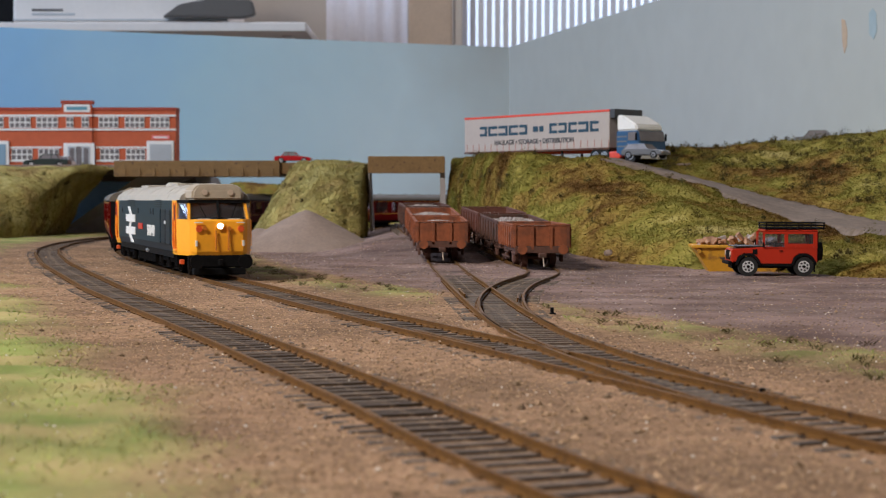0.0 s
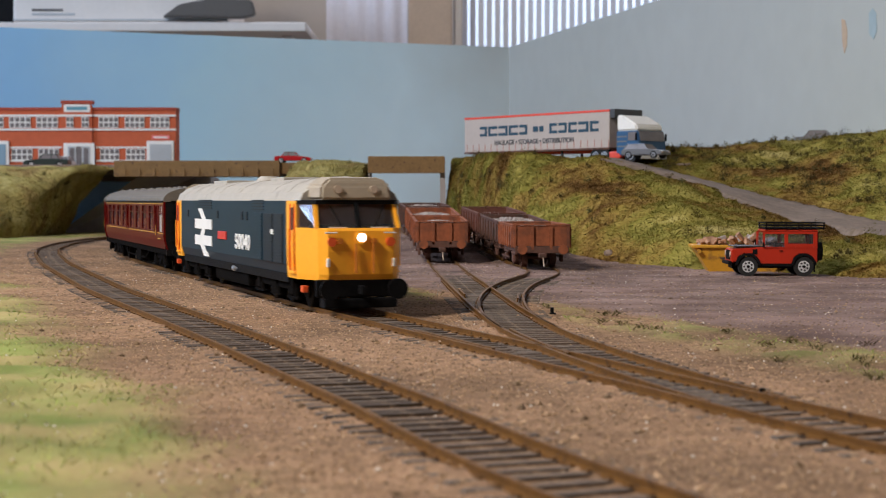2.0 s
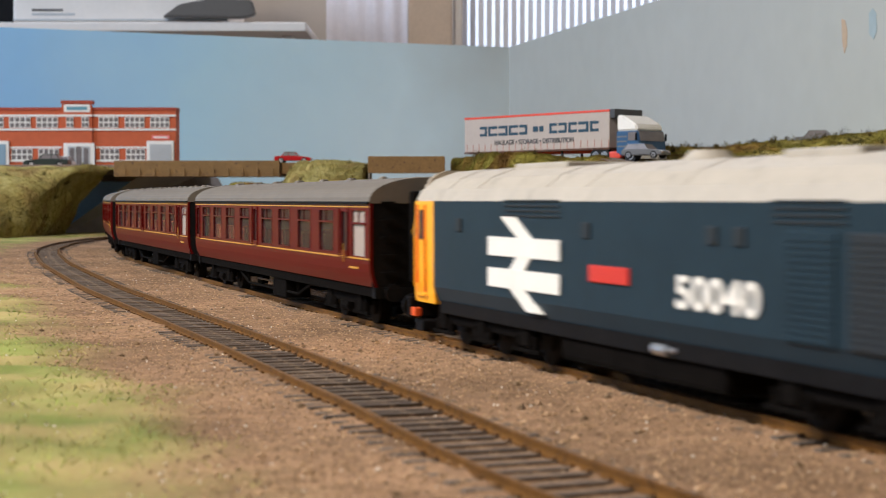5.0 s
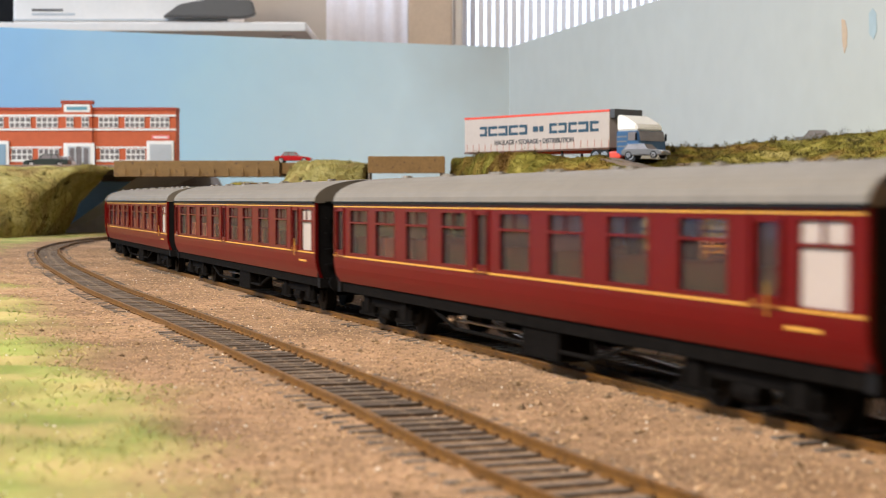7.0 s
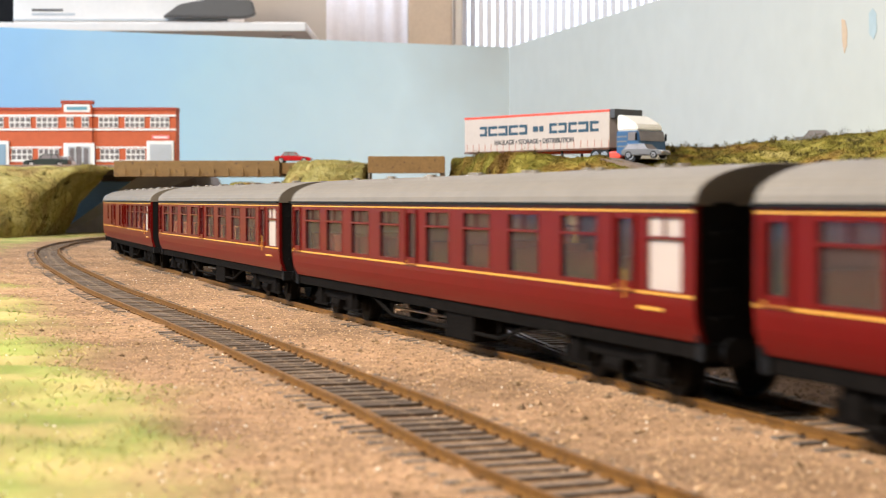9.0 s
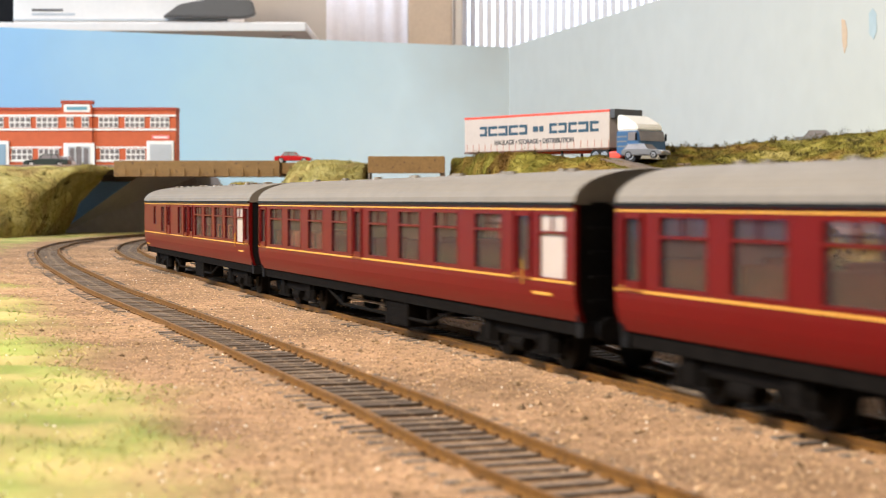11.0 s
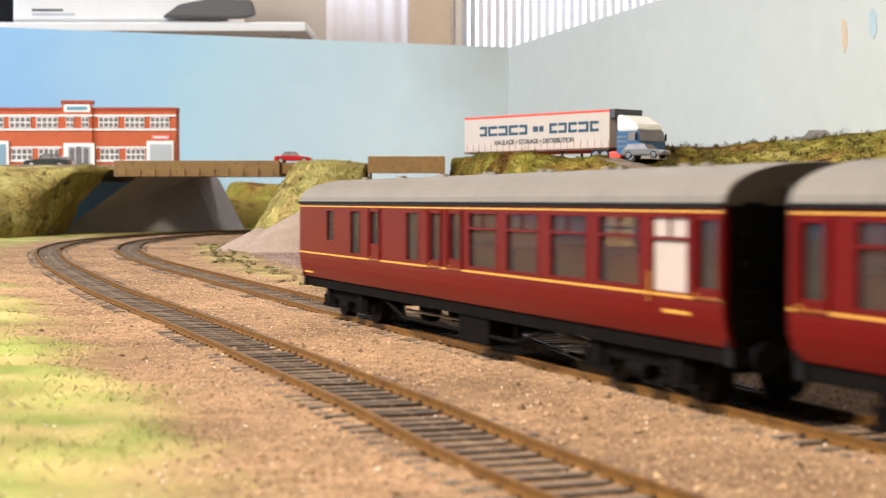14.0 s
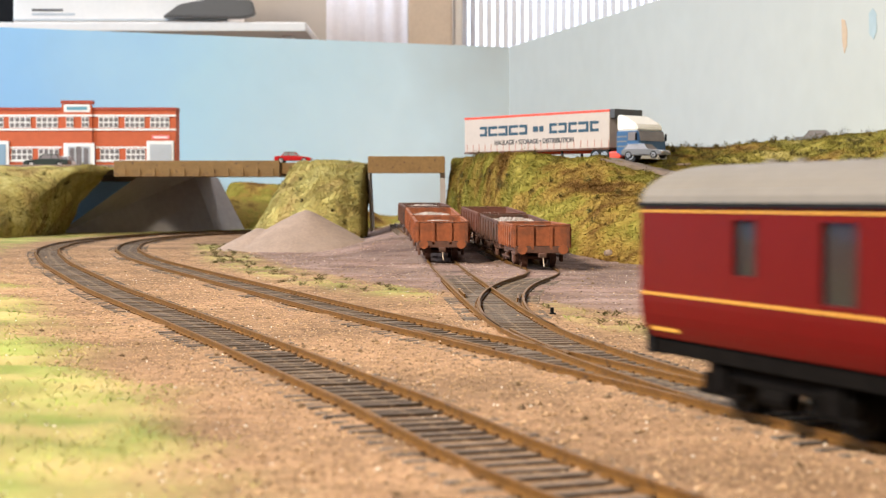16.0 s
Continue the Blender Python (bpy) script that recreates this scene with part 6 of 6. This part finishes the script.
# ---- factory ----
def factory():
    Y = 2.2

    def X(p):
        return (p - 784) / 2780 * Y

    def Z(p):
        return .037 + (354 - p) / 2780 * Y

    t = thing("factory", Matrix(), "two-storey red brick factory with white bands and windows", "building")
    wall = boxpart("wall", (X(-170), Y, .0780), (X(312), Y + .03, Z(193)), BRICK, t, 0, "orange-red brick wall")
    boxpart("centre_bay", (X(112), Y - .004, .0780), (X(165), Y - .0003, Z(183)), BRICK, t)
    boxpart("parapet", (X(-170), Y - .0016, Z(196)), (X(312.8), Y + .0312, Z(191)), MORTAR_D, t, .0004)
    boxpart("parapet", (X(110.5), Y - .0055, Z(185)), (X(166.5), Y + .01, Z(179)), MORTAR_D, t, .0004)
    for p in (205.5, 230):
        for a, b in ((-170, 110), (167, 312.8)):
            boxpart("white_band", (X(a), Y - .0018, Z(p + 1.8)), (X(b), Y + .0, Z(p - 1.8)), WHITE, t, .0003)
        boxpart("white_band", (X(110.5), Y - .0058, Z(p + 1.8)), (X(166.5), Y - .0041, Z(p - 1.8)), WHITE, t, .0003)
    for p in (285.5, 261.5):
        for a, b in ((15, 110), (171, 262)):
            boxpart("white_band", (X(a), Y - .0015, Z(p + 1.5)), (X(b), Y + .0, Z(p - 1.5)), WHITE, t, .0003)
    sign = boxpart("name_board", (X(116), Y - .0050, Z(199.5)), (X(162), Y - .0041, Z(186)), WHITE, t, .0003, "white name board with faded blue marks")
    boxpart("faded_mark", (X(121), Y - .0053, Z(196)), (X(157), Y - .0050, Z(190)), SIGNBLUE, sign)

    def window(a, b, p0, p1, cols, rows, y):
        wd = boxpart("window", (X(a), y - .0012, Z(p1)), (X(b), y - .0002, Z(p0)), WHITE, t, .0002, "white framed window")
        gx, gz = (X(b) - X(a)) / cols, (Z(p0) - Z(p1)) / rows
        for i in range(cols):
            for j in range(rows):
                boxpart("pane", (X(a) + gx * (i + .14), y - .0015, Z(p1) + gz * (j + .14)), (X(a) + gx * (i + .90), y - .0011, Z(p1) + gz * (j + .88)), PANE_D, wd)

    for a, b in ((-82, -44), (-30, 8), (18, 56), (66, 104), (176, 211), (222, 257), (267, 301)):
        window(a, b, 208, 227, 4, 2, Y)
    window(120, 133, 208, 227, 2, 2, Y - .0041)
    window(147, 160, 208, 227, 2, 2, Y - .0041)
    for a, b in ((21, 59), (69, 106), (178, 212), (224, 258)):
        window(a, b, 264, 284, 4, 2, Y)
    boxpart("door_surround", (X(115), Y - .0062, .0785), (X(170), Y - .0041, Z(254)), WHITE, t, .0004)
    for a, b in ((123, 137), (148, 162)):
        boxpart("door_leaf", (X(a), Y - .0068, .0787), (X(b), Y - .0060, Z(260)), SHUTTER, t, .0002)
    for a, b in ((126, 134), (151, 159)):
        boxpart("door_glass", (X(a), Y - .0071, .0800), (X(b), Y - .0067, Z(263)), PANE_D, t)
    boxpart("door_gap", (X(137.5), Y - .0066, .0787), (X(147.5), Y - .0060, Z(260)), PANE_D, t)
    boxpart("loading_frame", (X(261), Y - .0040, .0785), (X(309), Y - .0002, Z(250)), WHITE, t, .0004)
    boxpart("loading_frame", (X(-60), Y - .0040, .0785), (X(18), Y - .0002, Z(250)), WHITE, t, .0004)
    for a, b, m in ((267, 305, SHUTTER), (-54, 13, SHUTTER_B)):
        sh = boxpart("roller_shutter", (X(a), Y - .0046, .0785), (X(b), Y - .0039, Z(256)), m, t)
        for i in range(12):
            z = .0800 + i * .0027
            boxpart("slat", (X(a), Y - .0049, z), (X(b), Y - .0045, z + .0018), m, sh)
    boxpart("pink_board", (X(270), Y - .0012, Z(247)), (X(301), Y - .0002, Z(240)), PINK, t, 0, "pink sign board with white marks")
    boxpart("faded_mark", (X(274), Y - .0015, Z(245)), (X(297), Y - .0012, Z(242.5)), WHITE, t)


factory()


# ---- the room above the boards ----
def room_things():
    Y = 3.0

    def X(p, y=Y):
        return (p - 784) / 2780 * y

    def Z(p, y=Y):
        return .037 + (354 - p) / 2780 * y

    sh = thing("shelf", Matrix(), "cream painted shelf board on the wall", "shelf")
    boxpart("board", (X(-160), 2.93, Z(64)), (X(548), 3.30, Z(48)), OFFWHITE, sh, .003)
    for p in (40, 500):
        boxpart("bracket", (X(p), 3.0, Z(64) - .10), (X(p) + .02, 3.6, Z(64) - .0005), OFFWHITE, sh)
    pr = thing("printer", pose(X(225), 3.05, Z(48) + .0005), "off-white desktop printer with a dark paper tray", "printer")
    hw = (X(410) - X(35)) / 2
    boxpart("case", (-hw, -.10, 0), (hw, .14, .16), OFFWHITE, pr, .008)
    boxpart("base_trim", (-hw + .002, -.102, .004), (hw - .002, -.0995, .007), SHUTTER, pr)
    wd = B()
    prism(wd, [(X(300) - X(225), .008), (X(330) - X(225), .032), (X(390) - X(225), .044), (X(455) - X(225), .040), (X(462) - X(225), .012), (X(440) - X(225), .006)], -.125, -.1035)
    bmesh.ops.bevel(wd, geom=wd.edges[:], offset=.003, segments=2, affect="EDGES")
    part("paper_tray", wd, DARKGREY, pr, "dark grey curved tray")
    part("paper_sheet", box(B(), (X(395) - X(225), -.120, .020), (X(440) - X(225), -.110, .060), .002), OFFWHITE, pr)
    for i, l in ((0, .058), (1, .080)):
        boxpart("faded_print", (X(72) - X(225), -.1012, .022 - i * .008), (X(72) - X(225) + l, -.0998, .026 - i * .008), DARKGREY if i == 0 else SHUTTER, pr)
    dc = thing("cupboard", pose(X(-30), 3.10, Z(50) + .0005), "dark brown cupboard standing on the shelf", "cupboard")
    boxpart("case", (-.12, -.10, 0), (X(28) - X(-30), .15, .30), BLACK, dc, .004)
    cu = B()
    n = 64
    a = [(X(578, 3.3) + (X(722, 3.3) - X(578, 3.3)) * i / n, 3.3 + .004 * math.sin(i * .45)) for i in range(n + 1)]
    ring = a + [(x, y + .002) for x, y in a[::-1]]
    skin(cu, [[(x, y, z) for x, y in ring] for z in (-.2, 1.0)])
    tagged(part("curtain", cu, CLOTH, None, smooth=True), "plain white cloth curtain hanging by the window", "curtain")
    tagged(boxpart("door_post", (X(724, 3.3), 3.25, -.9), (X(800, 3.3), 3.36, 1.6), TAN, None, .004), "tan wooden post beside the window", "post")
    tagged(boxpart("door_post", (X(803, 3.3), 3.28, -.9), (X(818, 3.3), 3.34, 1.6), OFFWHITE, None, .004), "cream painted narrow post beside the window", "post")
    w = thing("window_1", Matrix(), "bright window behind white vertical blinds", "window", kind="structure")
    boxpart("window_frame", (X(812, 3.5), 3.52, .05), (X(1500, 3.5), 3.56, .10), OFFWHITE, w)
    boxpart("pane", (X(812, 3.5), 3.57, .10), (X(1500, 3.5), 3.575, 1.5), DAY, w, 0, "daylight behind the glass")
    bl = thing("vertical_blind", Matrix(), "white vertical slat blind before the window", "blind")
    for i in range(34):
        x = X(822, 3.4) + i * .0178
        o = boxpart("slat", (-.0060, -.0006, .02), (.0060, .0006, 1.2), BLIND, bl, .0002)
        o.matrix_basis = pose(x, 3.40, 0, 0, 0, 14)
    boxpart("head_rail", (X(815, 3.4), 3.385, 1.2005), (X(822, 3.4) + .62, 3.415, 1.235), OFFWHITE, bl)


room_things()


# ---- small things ----
def marks_on_board():
    n = Vector((-RIGHT_DIR.y, RIGHT_DIR.x, 0)) * -1
    for name, u, z, pts, m, lab in (
            ("peeled_patch", 1.166, .2056, [(-.006, .018), (.001, .016), (.006, .004), (.005, -.010), (.0, -.018), (-.004, -.006)], TAN, "patch of peeled paint baring tan board"),
            ("paint_blot", 1.2217, .2114, [(-.007, .012), (.0, .016), (.007, .010), (.008, -.008), (.002, -.015), (-.006, -.009)], BLOT, "pale blue blot of paint on the grey board")):
        bm = B()
        base = CORNER + RIGHT_DIR * u
        rings = []
        for dpt in (-.0004, .0006):
            rings.append([base + RIGHT_DIR * a + n * dpt + Vector((0, 0, z + b)) for a, b in pts])
        skin(bm, rings)
        tagged(part(name, bm, m), lab, "mark")


marks_on_board()
for x, y, hgt in ((.0372, .535, .0024), (.0620, .3040, .0026)):
    p = thing("track_post", pose(x, y, GROUND_Z), "tiny dark post beside the turnout", "post")
    part("stem", cyl(B(), (0, 0, -.0004), (0, 0, hgt), .0006, 8), BLACK, p)
    boxpart("foot", (-.0012, -.0009, -.0003), (.0012, .0009, .0006), BLACK, p, .0002)
bm = B()
bmesh.ops.create_icosphere(bm, subdivisions=2, radius=.0030)
for v in bm.verts:
    v.co = v.co * (1 + .3 * noise.noise(v.co * 500))
    v.co.z *= .8
rock = part("boulder", bm, HEAP)
rock.matrix_basis = pose(.1040, .985, .0035)
tagged(rock, "small pinkish boulder at the foot of the bank", "stone")


# ---- what moves ----
def motions():
    knots_t = (0, 1, 2, 3, 4, 6.5, 7.5, 8.5, 9, 11.5, 12.5, 13.5, 14.5, 15, 15.5, 16)
    knots_s = (2.2563, 2.3775, 2.4982, 2.6185, 2.7435, 3.0404, 3.1553, 3.2767, 3.3421, 3.6479, 3.762, 3.8825, 3.9997, 4.0595, 4.1213, 4.1861)
    times = [i * 0.25 for i in range(65)]
    for i, ob in enumerate([LOCO] + COACHES):
        rows = []
        for t in times:
            s = float(np.interp(t, knots_t, knots_s)) - (0.2957 + 0.2945 * (i - 1) if i else 0)
            a, b = on_line(BACK, s - 0.090), on_line(BACK, s + 0.090)
            rows.append((t, pose((a[0] + b[0]) / 2, (a[1] + b[1]) / 2, 0, 0, 0, math.degrees(math.atan2(b[1] - a[1], b[0] - a[0])))))
        walk(ob, rows)


motions()
